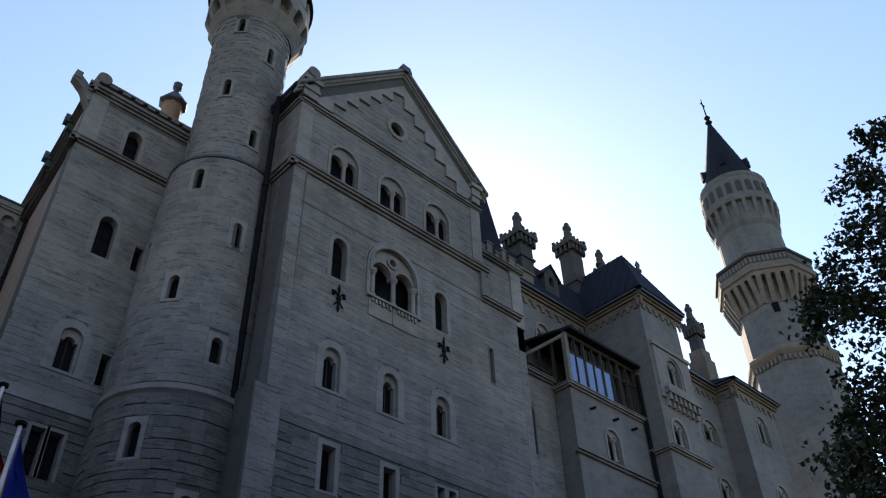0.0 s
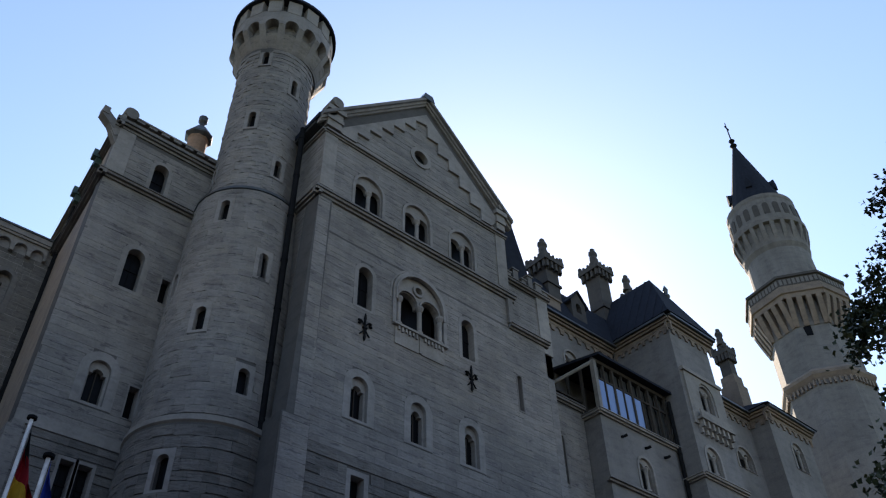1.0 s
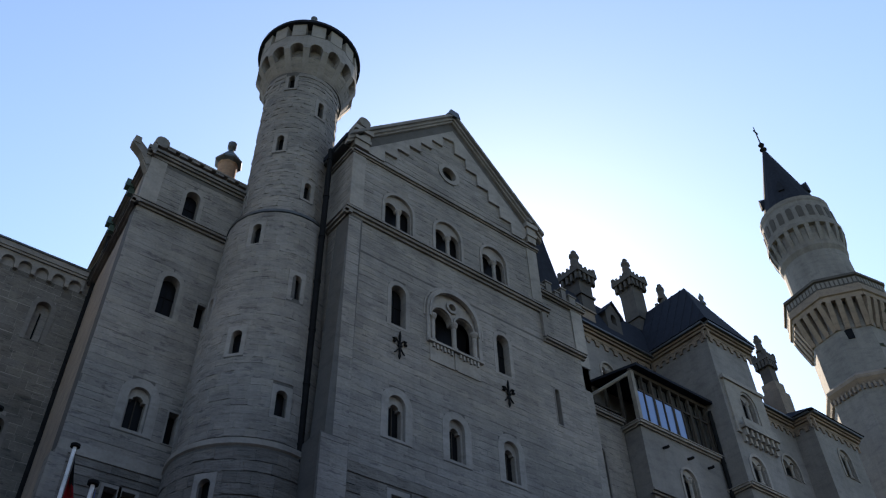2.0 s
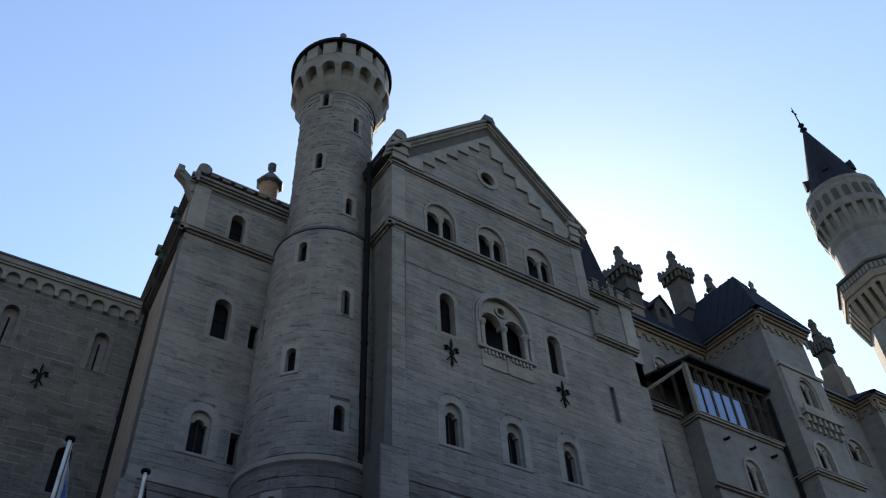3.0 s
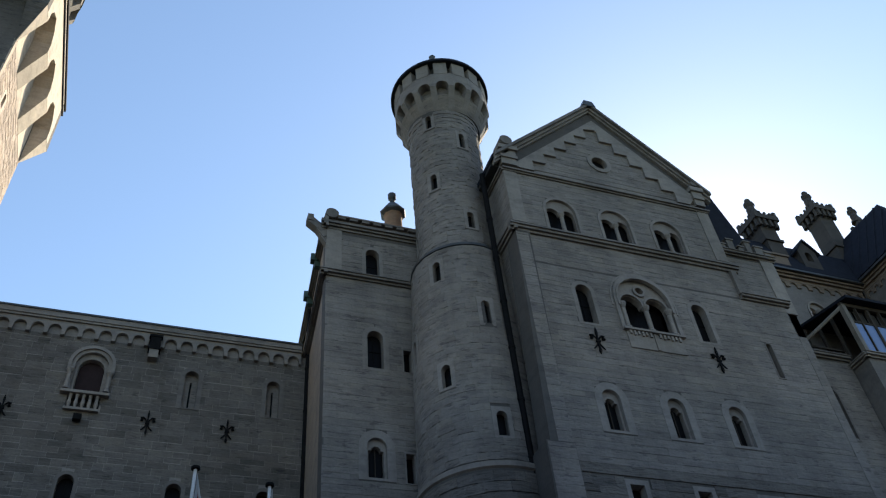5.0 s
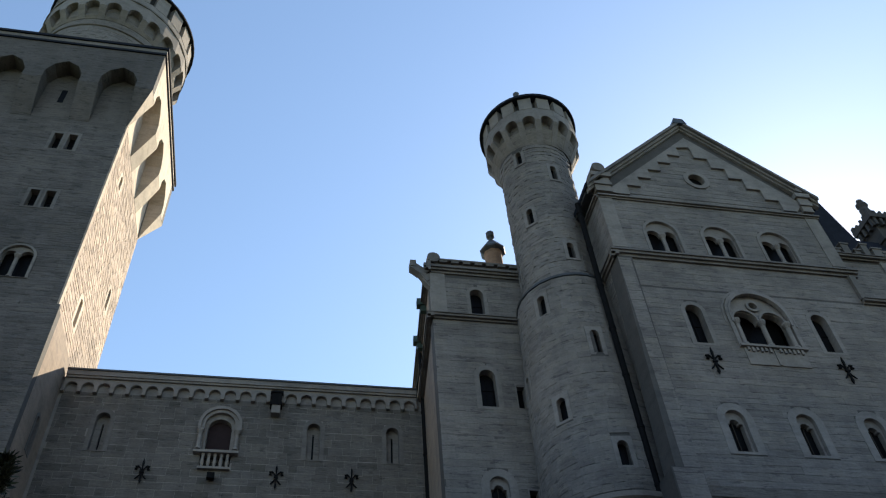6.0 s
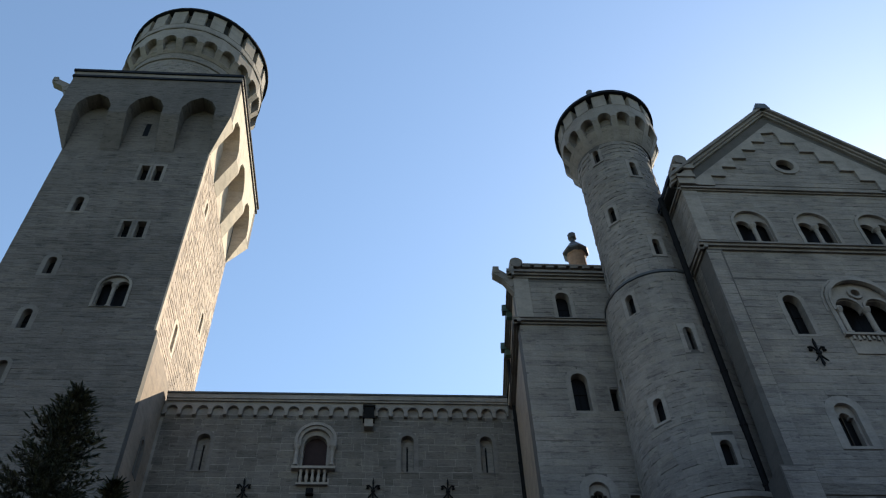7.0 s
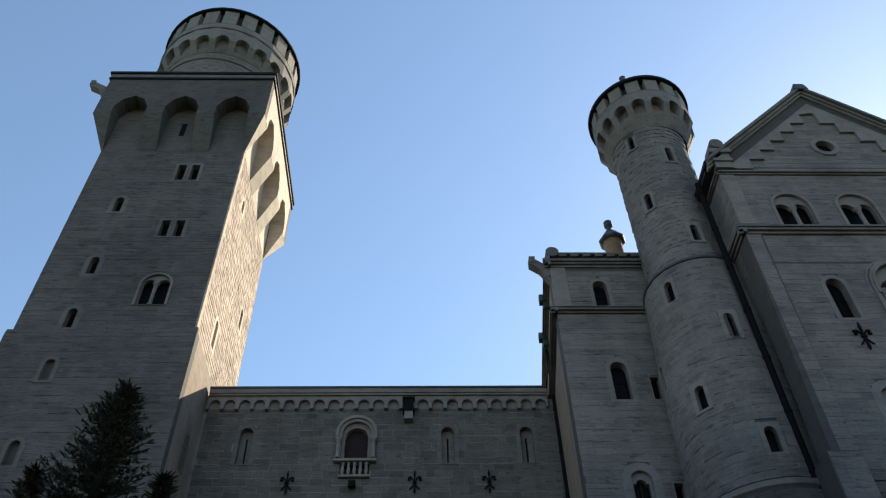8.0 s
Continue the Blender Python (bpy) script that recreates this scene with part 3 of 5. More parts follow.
bm = slab(bmesh.new(), arch(u, z0, 1.18, 2.08), [], 0.42, 0.46, m)
child("blind", bm, ROSE, cw, "dark red window blind")
for s in (-1, 1):
    bm = bmesh.new()
    column(bm, m, u + s * 0.88, -0.2, z0 + 0.05, z0 + 1.2, 0.1)
    child("column", bm, TRIM, cw)
bm = new_box(u - 1.06, u + 1.06, -0.3, 0.1, z0 - 0.14, z0 - 0.0, m)
child("sill", bm, TRIM, cw)
bm = new_box(u - 0.76, u + 0.76, -0.2, 0.3, z0 - 0.98, z0 - 0.86, m)
child("balustrade_base", bm, TRIM, cw)
for i in range(5):
    bm = bmesh.new()
    p = m @ Vector((u - 0.58 + i * 0.29, -0.1, 0))
    lathe(bm, [(0.075, z0 - 0.87), (0.06, z0 - 0.8), (0.095, z0 - 0.6), (0.06, z0 - 0.34), (0.085, z0 - 0.22), (0.085, z0 - 0.13)], p.x, p.y, 10)
    child("baluster", bm, TRIM, cw)
holes.append(arch(u, z0 - 0.03, 1.92, 2.62))
holes.append([(u - 0.72, z0 - 0.92), (u + 0.72, z0 - 0.92), (u + 0.72, z0 - 0.1), (u - 0.72, z0 - 0.1)])
# dark sheet paints the shade behind the balusters
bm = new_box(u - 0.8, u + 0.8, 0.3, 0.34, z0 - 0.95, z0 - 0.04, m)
child("recess_back", bm, INTERIOR_SHADE, cw)
for uu in (-3.6, 0.85, 4.8):
    holes.append(simple_window(conn, m, uu, 18.1, 0.68, 2.1, 0.16, stone=CORNICE))
bm = slab(bmesh.new(), [(-11.9, G0), (6.9, G0), (6.9, 28.4), (-11.9, 28.4)], holes, 0, 0.7, m)
wall = child("front_wall", bm, PALE_JOINT, conn)
plan_stones(wall, m, -11.6, 6.7, 10.0, 27.5, holes, 0.36, 0.008, (SHADED_ASHLAR, SHADED_ASHLAR_OB), ((0.0, 0.012, 0.025, 0.04), 1.2, 0.007))
for i in range(23):
    w = (6.2 + 11.6) / 23
    ua = -11.6 + w * i
    pts = [(ua, 28.06), (ua, 27.5), (ua + 0.1, 27.5), (ua + 0.1, 27.68)] + [(ua + w / 2 - (w / 2 - 0.1) * math.cos(t), 27.68 + (w / 2 - 0.1) * math.sin(t)) for t in (math.pi * k / 8 for k in range(1, 8))] + [(ua + w - 0.1, 27.68), (ua + w - 0.1, 27.5), (ua + w, 27.5), (ua + w, 28.06)]
    bm = slab(bmesh.new(), pts, [], -0.22, 0.02, m)
    child("frieze_arch", bm, TRIM, conn)
    bm = new_box(ua - 0.09, ua + 0.09, -0.24, 0.02, 27.38, 27.5, m)
    child("frieze_corbel", bm, TRIM, conn)
bm = moulding(bmesh.new(), -11.6, 6.2, 28.06, m, ((0.0, 0.2, 0.14), (0.14, 0.3, 0.12), (0.26, 0.36, 0.34)))
child("cornice", bm, TRIM, conn)
bm = new_box(-11.6, 6.2, -0.42, 4.5, 28.6, 28.7, m)
child("roof", bm, LEAD, conn, "low lead-covered roof edge")
for uu in (-6.95, -0.78, 2.84):
    anchor(uu, 23.14, 1.0, m)
bm = new_box(-11.6, 6.2, 4.5, 5.2, G0, 28.5, m)
child("back_wall", bm, STONE, conn)

# ---- round stair tower ----
TX, TY = 12.45, 26.76
tow = thing("round_stair_tower", (TX, TY, G0), "slender round limestone stair tower with a crenellated crown", "castle tower")
FACE = math.atan2(-TY, -TX)


def ring_wall(parent, name, prof, wins, thick, material, cx, cy, n=48, face=0.0):
    """A round wall with rectangular openings (angle to the right of face in degrees, sill, width, height)."""
    def rad(z):
        for (r0, z0), (r1, z1) in zip(prof, prof[1:]):
            if z0 <= z <= z1:
                return r0 + (r1 - r0) * (z - z0) / max(1e-6, z1 - z0)
        return prof[-1][0]
    cuts_a = {round(2 * math.pi * i / n, 5) for i in range(n)}
    cuts_z = {round(z, 4) for _, z in prof}
    boxes = []
    for deg, zz, w, h in wins:
        a = radians(deg) % (2 * math.pi)
        ha = w / 2 / rad(zz)
        a0, a1 = a - ha, a + ha
        if a0 < 0:
            a0, a1 = a0 + 2 * math.pi, a1 + 2 * math.pi
        cuts_a = {c for c in cuts_a if not a0 - 0.01 < c < a1 + 0.01} | {round(a0, 5), round(a1 % (2 * math.pi), 5)}
        cuts_z |= {round(zz, 4), round(zz + h, 4)}
        boxes.append((round(a0, 5), a1, zz, zz + h))
    A, Z = sorted(cuts_a), sorted(cuts_z)
    bm = bmesh.new()

    def vert(a, z, d):
        r = rad(z) - d
        return bm.verts.new((cx + r * math.cos(face + a), cy + r * math.sin(face + a), z))
    out = [[vert(a, z, 0) for a in A] for z in Z]
    inn = [[vert(a, z, thick) for a in A] for z in Z]
    solid = {}
    for i in range(len(Z) - 1):
        for j in range(len(A)):
            k = (j + 1) % len(A)
            mid = (A[j] + (A[k] if k else A[k] + 2 * math.pi)) / 2
            zm = (Z[i] + Z[i + 1]) / 2
            solid[i, j] = not any((b[0] < mid < b[1] or b[0] < mid + 2 * math.pi < b[1]) and b[2] < zm < b[3] for b in boxes)
    for (i, j), ok in solid.items():
        k = (j + 1) % len(A)
        if ok:
            bm.faces.new((out[i][j], out[i][k], out[i + 1][k], out[i + 1][j]))
            bm.faces.new((inn[i][j], inn[i + 1][j], inn[i + 1][k], inn[i][k]))
            continue
        if solid.get((i - 1, j), True):
            bm.faces.new((out[i][j], out[i][k], inn[i][k], inn[i][j]))
        if solid.get((i + 1, j), True):
            bm.faces.new((out[i + 1][j], out[i + 1][k], inn[i + 1][k], inn[i + 1][j]))
        if solid[i, (j - 1) % len(A)]:
            bm.faces.new((out[i][j], out[i + 1][j], inn[i + 1][j], inn[i][j]))
        if solid[i, k]:
            bm.faces.new((out[i][k], out[i + 1][k], inn[i + 1][k], inn[i][k]))
    return child(name, bm, material, parent), rad


def round_face(cx, cy, r, deg, face):
    """The frame of a flat piece on a round wall: u to the right, depth inward."""
    a = face + radians(deg)
    o = Vector((math.cos(a), math.sin(a), 0))
    right = Vector((-o.y, o.x, 0))
    mm = Matrix.Identity(4)
    mm.col[0][:3], mm.col[1][:3], mm.col[2][:3] = right, -o, (0, 0, 1)
    mm.col[3][:3] = Vector((cx, cy, 0)) + r * o
    return mm


tower_wins = [(-20, 37.85, 0.36, 1.1), (31, 36.0, 0.36, 1.22), (-22, 32.78, 0.38, 1.17), (26, 29.7, 0.38, 1.13), (-25.5, 26.1, 0.42, 1.2),
              (20.5, 23.17, 0.42, 1.3), (-24, 20.16, 0.44, 1.12), (19, 17.57, 0.46, 1.12), (-26, 13.65, 0.46, 1.3), (-67, 22.5, 0.4, 1.25), (-80, 17.2, 0.4, 1.2), (15, 11.2, 0.46, 1.3), (-74, 29.7, 0.36, 0.9)]
prof_low = [(3.0, G0), (2.86, 16.1), (2.74, 16.5), (2.66, 22.0), (2.4, 28.15)]
prof_up = [(1.99, 28.25), (1.97, 38.2), (2.1, 39.7)]
lowt, rad_low = ring_wall(tow, "lower_shaft", prof_low, [w for w in tower_wins if w[1] < 27], 0.5, JOINT, TX, TY, face=FACE)
upt, rad_up = ring_wall(tow, "upper_shaft", prof_up, [w for w in tower_wins if w[1] > 28.5], 0.4, JOINT, TX, TY, face=FACE)
for deg, zz, w, h in tower_wins:
    r = (rad_low if zz < 28 else rad_up)(zz + h / 2)
    mm = round_face(TX, TY, r * math.cos(w / 2 / r) - 0.005, deg, FACE)
    bm = slab(bmesh.new(), arch(0, zz - 0.12, w + 0.34, h + 0.3, flat=True), [arch(0, zz, w - 0.02, h - 0.02)], -0.035, 0.25, mm)
    win = child("window", bm, TRIM, tow)
    bm = new_box(-w / 2 - 0.05, w / 2 + 0.05, 0.3, 0.33, zz - 0.05, zz + h + 0.05, mm)
    child("pane", bm, GLASS, win)
bm = lathe(bmesh.new(), [(2.36, 28.0), (2.48, 28.05), (2.48, 28.18), (1.92, 28.3)], TX, TY, 48)
child("string_course", bm, LEAD, tow, "thin dark ring at the set-off")
bm = lathe(bmesh.new(), [(2.8, 16.1), (2.94, 16.2), (2.92, 16.42), (2.68, 16.5)], TX, TY, 48)
child("plinth_band", bm, TRIM, tow)


def crown(parent, cx, cy, r_in, r_out, z_base, z_arch, z_slot, z_top, n, face, rim_over=0.22):
    """A corbelled parapet: pointed arches between tapering corbels, a wall with slots, a dark coping."""
    for i in range(n):
        deg = 360 / n * i
        w = 2 * r_out * math.tan(math.pi / n)
        mm = round_face(cx, cy, r_out, deg, face)
        zs = z_arch - w * 0.42
        aw = w * 0.34
        pts = [(-w / 2, z_slot), (-w / 2, zs - 0.02), (-aw, zs - 0.02), (-aw, zs)] + [(-aw + aw * (1 - math.cos(t)), zs + (z_arch - zs) * math.sin(t)) for t in (0.4, 0.8, 1.2, 1.5708)] + [(aw * math.cos(t), zs + (z_arch - zs) * math.sin(t)) for t in (1.2, 0.8, 0.4, 0.0)] + [(aw, zs - 0.02), (w / 2, zs - 0.02), (w / 2, z_slot)]
        bm = slab(bmesh.new(), pts, [], 0.0, 0.52, mm)
        child("crown_arch", bm, TRIM, parent)
        # corbel between two arches, tapering down to the shaft
        mc = round_face(cx, cy, r_out / math.cos(math.pi / n), deg + 180 / n, face)
        cwid = w / 2 - aw
        k = r_out / math.cos(math.pi / n) - r_in
        bm = bmesh.new()
        za = zs - 0.03
        tri = [(0.02, za + 0.02), (k + 0.1, za + 0.02), (k + 0.1, z_base), (k - 0.03, z_base)]
        vs = [[bm.verts.new(mc @ Vector((s * cwid * 0.98, d, z))) for d, z in tri] for s in (-1, 1)]
        bm.faces.new(vs[0]), bm.faces.new(list(reversed(vs[1])))
        for a in range(4):
            b = (a + 1) % 4
            bm.faces.new((vs[0][a], vs[0][b], vs[1][b], vs[1][a]))
        child("corbel", bm, TRIM, parent)
        # merlon between slots
        bm = new_box(-w / 2 + w * 0.15, w / 2 - w * 0.15, -0.02, 0.35, z_slot, z_top, mm)
        child("merlon", bm, TRIM, parent)
    w = 2 * r_out * math.tan(math.pi / n)
    zc = z_arch - w * 0.42
    mid = zc - 0.5 * w
    r_mid = r_in + (r_out - r_in) * (mid - z_base) / (zc - z_base)
    back = r_out - 0.5
    bm = lathe(bmesh.new(), [(r_in + 0.03, z_base), (r_mid + 0.02, mid), (back, mid + 0.1), (back, z_slot), (r_in - 0.3, z_slot), (r_in - 0.3, z_top)], cx, cy, 48)
    child("crown_core", bm, STONE, parent)
    bm = lathe(bmesh.new(), [(r_out - 0.5, z_top - 0.05), (r_out + rim_over, z_top), (r_out + rim_over, z_top + 0.2), (r_out - 0.3, z_top + 0.5), (0.2, z_top + 1.2)], cx, cy, 48)
    child("coping", bm, SLATE, parent, "dark lead coping ring")
    # dark ring stands in for the shade seen through the slots
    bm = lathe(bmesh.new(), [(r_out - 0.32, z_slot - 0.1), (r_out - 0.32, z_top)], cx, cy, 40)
    child("inner_wall", bm, INTERIOR_SHADE, parent)


crown(tow, TX + 0.1, TY, 2.04, 2.76, 39.1, 41.05, 41.75, 42.85, 16, FACE + 0.1)
bm = lathe(bmesh.new(), [(0.1, 43.0), (0.22, 43.3), (0.12, 43.5), (0.2, 43.7), (0.02, 43.9)], TX - 1.1, TY - 2.35, 10)
child("knob", bm, LEAD, tow)

# ---- square tower ----
SX0, SX1, YS, SYB = -21.12, -11.95, 30.8, 40.3
sq = thing("square_tower", ((SX0 + SX1) / 2, (YS + SYB) / 2, G0), "massive square limestone tower with corbelled top and round turret", "castle tower")
m = FRONT(YS)
holes = []
for uc, zc, hh in ((-15.12, 42.1, 1.55), (-14.92, 36.8, 1.42)):
    for s in (-1, 1):
        holes.append(simple_window(sq, m, uc + s * 0.42, zc, 0.52, hh, 0.18, True, stone=CORNICE))
holes.append(twin_window(sq, m, -14.72, 31.35, 1.55, 2.3, 0.14))
for uc, zc in ((-18.55, 39.0), (-18.5, 33.7), (-18.5, 29.75)):
    holes.append(simple_window(sq, m, uc, zc, 0.5, 1.35, 0.26, stone=CORNICE))
ZT = 45.15
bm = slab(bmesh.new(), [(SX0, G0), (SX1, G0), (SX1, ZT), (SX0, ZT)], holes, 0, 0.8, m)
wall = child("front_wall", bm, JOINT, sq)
plan_stones(wall, m, SX0, SX1, 29.4, ZT, holes, 0.3, 0.015, (SHADED_TOWERSTONE, SHADED_TOWERSTONE_OB))
BASE, ZB = 0.2, 29.35
mb = FRONT(YS - BASE)
bholes = [simple_window(sq, mb, -18.42, zc, 0.5, 1.3, 0.2, stone=CORNICE) for zc in (26.2, 21.5)]
bm = slab(bmesh.new(), [(SX0 - BASE, G0), (SX1 + BASE, G0), (SX1 + BASE, ZB), (SX0 - BASE, ZB)], bholes, 0, BASE + 0.3, mb)
bwall = child("base_wall", bm, JOINT, sq)
plan_stones(bwall, mb, SX0 - BASE, SX1 + BASE, 12.0, ZB, bholes, 0.34, 0.017, (SHADED_TOWERSTONE, SHADED_TOWERSTONE_OB))
mbr = RIGHT(SX1 + BASE)
bside = [simple_window(sq, mbr, 33.1, 22.9, 0.42, 1.9, 0.16, stone=CORNICE)]
bm = slab(bmesh.new(), [(YS + 0.3, G0), (34.7, G0), (34.7, ZB), (YS + 0.3, ZB)], bside, 0, BASE, mbr)
child("base_side", bm, TAN, sq, "smooth set-forward foot of the tower")
rb = random.Random(31)
u = SX0 - BASE
while u < SX1 + BASE:
    w = min(rb.uniform(0.4, 1.1), SX1 + BASE - u)
    child("offset_stone", new_box(u, u + w - 0.02, 0.02, BASE + 0.05, ZB - 0.01, ZB + rb.uniform(0.12, 0.3), mb), SHADED_TOWERSTONE, sq)
    u += w
mr = RIGHT(SX1)
sh = [simple_window(sq, mr, 33.85, 31.1, 0.5, 1.9, 0.3, stone=SUNLIT_TRIM), simple_window(sq, mr, 38.05, 36.3, 0.5, 1.6, 0.3, stone=SUNLIT_TRIM), simple_window(sq, mr, 33.15, 41.8, 0.45, 1.1, 0.26, stone=SUNLIT_TRIM)]
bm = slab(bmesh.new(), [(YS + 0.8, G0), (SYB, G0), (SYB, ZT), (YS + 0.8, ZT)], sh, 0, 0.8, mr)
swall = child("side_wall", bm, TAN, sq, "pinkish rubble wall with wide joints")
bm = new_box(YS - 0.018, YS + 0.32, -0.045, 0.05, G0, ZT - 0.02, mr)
child("corner_strip", bm, SUNLIT_RUBBLE, sq)
plan_stones(swall, mr, YS + 0.34, SYB, 12.0, ZT, sh, 0.33, 0.018, (SUNLIT_RUBBLE, SUNLIT_RUBBLE_OB), ((0.02, 0.03, 0.045, 0.06), 0.8, 0.014))
bm = slab(bmesh.new(), [(-SYB, G0), (-YS - 0.8, G0), (-YS - 0.8, ZT), (-SYB, ZT)], [], 0, 0.8, LEFT(SX0))
child("side_wall", bm, STONE, sq)
bm = new_box(SX0, SX1, 0, 0.8, G0, ZT, FRONT(SYB - 0.8))
child("back_wall", bm, STONE, sq)
# corbelled head: three deep pointed niches a side
OV, ZH = 1.08, 52.2


def corbel_side(mm, a, b, cut0=0.0, cut1=0.0, face=None):
    """One flaring side, from u=a to u=b at the shaft; the plate stands OV out at the top."""
    L = b - a + 2 * OV
    n = 3
    pitch = (L - 1.1) / n
    zb, zt = ZT, ZH
    hs = []
    for i in range(n):
        uc = a - OV + 0.55 + pitch * (i + 0.5)
        w = pitch * 0.65
        zs = 48.85
        hs.append([(uc - w / 2, 47.95), (uc + w / 2, 47.95), (uc + w / 2, zs), (uc + w * 0.33, zs + 0.8), (uc, zs + 1.3), (uc - w * 0.33, zs + 0.8), (uc - w / 2, zs)])
    # upper plate
    pts = [(a - OV + cut0, 47.95)]
    for h in hs:
        pts += [h[0], h[6], h[5], h[4], h[3], h[2], h[1]]
    pts += [(b + OV - cut1, 47.95), (b + OV - cut1, zt), (a - OV + cut0, zt)]
    bm = slab(bmesh.new(), pts, [], -OV, 0.02, mm)
    plate = child("corbel_plate", bm, face or SHADED_TOWERSTONE, sq)
    # tapering piers between the niches
    edges = [a - OV] + [x for h in hs for x in (h[0][0], h[1][0])] + [b + OV]
    for i in range(0, len(edges), 2):
        u0, u1 = edges[i], edges[i + 1]
        t0, t1 = max(u0, a + 0.0), min(u1, b - 0.0)
        if i == 0:
            t0 = a
        if i == len(edges) - 2:
            t1 = b
        bm = bmesh.new()
        top = [bm.verts.new(mm @ Vector(p)) for p in ((u0, -OV, 47.97), (u1, -OV, 47.97), (u1 if i < len(edges) - 2 else t1, 0.1, 47.97), (u0 if i else t0, 0.1, 47.97))]
        bot = [bm.verts.new(mm @ Vector(p)) for p in ((t0, -0.03, zb), (t1, -0.03, zb), (t1, 0.1, zb), (t0, 0.1, zb))]
        bm.faces.new(top), bm.faces.new(bot)
        for k in range(4):
            bm.faces.new((bot[k], bot[(k + 1) % 4], top[(k + 1) % 4], top[k]))
        child("corbel_pier", bm, face or SHADED_TOWERSTONE, sq)
    bm = new_box(a + (0.3 if cut0 else 0), b - (0.3 if cut1 else 0), 0, 0.3, ZT, ZH, mm)
    child("head_wall", bm, face or SHADED_TOWERSTONE, sq)
    k0, k1 = (0.66 if cut0 else 0), (0.66 if cut1 else 0)
    for z0, z1, pr, mt in ((0.0, 0.2, 0.1, SLATE), (0.2, 0.62, 0.06, face or CORNICE), (0.62, 0.86, 0.16, SLATE)):
        bm = new_box(a - OV - pr + k0, b + OV + pr - k1, -OV - pr, -OV + 0.5, ZH + z0, ZH + z1, mm)
        child("coping", bm, mt, sq)


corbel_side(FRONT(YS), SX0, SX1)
# right side takes the lightened stone that paints in its sunlight
corbel_side(RIGHT(SX1), YS, SYB, 0.56, 0.56, SUNLIT_TRIM)
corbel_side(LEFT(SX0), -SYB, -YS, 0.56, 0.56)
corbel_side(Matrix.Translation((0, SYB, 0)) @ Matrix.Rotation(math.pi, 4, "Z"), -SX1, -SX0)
bm = slab(bmesh.new(), arch(-16.4, 46.9, 0.34, 1.4, flat=True), [], -0.02, 0.05, FRONT(YS))
child("slit", bm, GLASS, sq)
gargoyle(sq, Matrix.Translation((SX0 - OV + 0.1, YS - OV + 0.3, 51.5)), 1.05, 1.2)
bm = new_box(SX0 - OV + 0.3, SX1 + OV - 0.3, -OV + 0.3, SYB - YS + OV - 0.3, ZH - 0.1, ZH + 0.1, m)
child("platform", bm, LEAD, sq)
CX, CY = -16.5, 35.5
bm = lathe(bmesh.new(), [(5.3, 60.55), (5.5, 60.6), (5.5, 60.78), (5.3, 60.82)], CX, CY, 56)
child("ring_moulding", bm, CORNICE, sq)
bm = lathe(bmesh.new(), [(4.72, ZH), (4.72, 57.0), (4.84, 57.05), (4.84, 57.25), (4.78, 57.3), (4.78, 58.1)], CX, CY, 56)
child("turret_drum", bm, STONE, sq)
crown(sq, CX, CY, 4.78, 5.4, 57.9, 59.6, 61.45, 63.5, 22, math.atan2(-CY, -CX), 0.25)

# ---- veranda block and the ranges beyond ----
ver = thing("veranda_block", (36, 26, G0), "plastered castle projection carrying a glazed timber veranda", "castle building")
m = FRONT(25.1)
hs = [slit(ver, m, 30.92, 20.3, 0.7, 2.9, 0.1)]
bm = slab(bmesh.new(), [(27.9, G0), (33.3, G0), (33.3, 25.3), (27.9, 25.3)], hs, 0, 0.6, m)
w = child("front_wall", bm, JOINT, ver)
plan_stones(w, m, 27.9, 33.2, 10.0, 25.2, hs, 0.4)
bm = moulding(bmesh.new(), 27.9, 33.2, 25.2, m)
child("string_course", bm, CORNICE, ver)
m = FRONT(24.0)
hs = [twin_window(ver, m, 36.6, 21.2, 1.2, 1.95, 0.16), twin_window(ver, m, 34.8, 16.6, 1.2, 1.95, 0.16)]
bm = slab(bmesh.new(), [(33.3, G0), (40.3, G0), (40.3, 25.0), (33.3, 25.0)], hs, 0, 0.6, m)
child("front_wall", bm, PLASTER, ver, "smooth grey plastered wall")
bm = slab(bmesh.new(), [(-27.2, G0), (-24.6, G0), (-24.6, 25.0), (-27.2, 25.0)], [], 0, 0.6, LEFT(33.3))
child("side_wall", bm, PLASTER, ver)
bm = moulding(bmesh.new(), 33.1, 40.3, 24.73, m)
child("string_course", bm, TRIM, ver)
bm = moulding(bmesh.new(), -25.3, -23.85, 24.73, LEFT(33.3))
child("string_course", bm, TRIM, ver)
bm = moulding(bmesh.new(), 33.0, 40.5, 20.75, m, ((0.0, 0.15, 0.12), (0.12, 0.28, 0.1)))
child("ledge", bm, CORNICE, ver)
for uu in (34.9, 36.95, 38.7):
    bm = tube(bmesh.new(), [(uu, 24.0, 23.9), (uu + 0.03, 23.75, 23.87), (uu + 0.08, 23.65, 23.92)], 0.08, 6)
    child("water_spout", bm, IRON, ver)
# timber veranda
vr = thing("glazed_veranda", (36, 25.5, 24.9), "dark timber veranda with sky-tinted panes under a lean-to roof", "veranda")
bm = new_box(33.0, 40.2, -0.05, 3.1, 24.83, 25.0, m)
child("floor", bm, WOOD, vr)
for uu in [33.2 + i * 0.82 for i in range(9)]:
    th = 0.08 if round((uu - 33.2) / 0.82) % 2 == 0 else 0.035
    bm = new_box(uu - th, uu + th, 0.0, 0.16, 24.98, 27.75, m)
    child("post", bm, WOOD, vr)
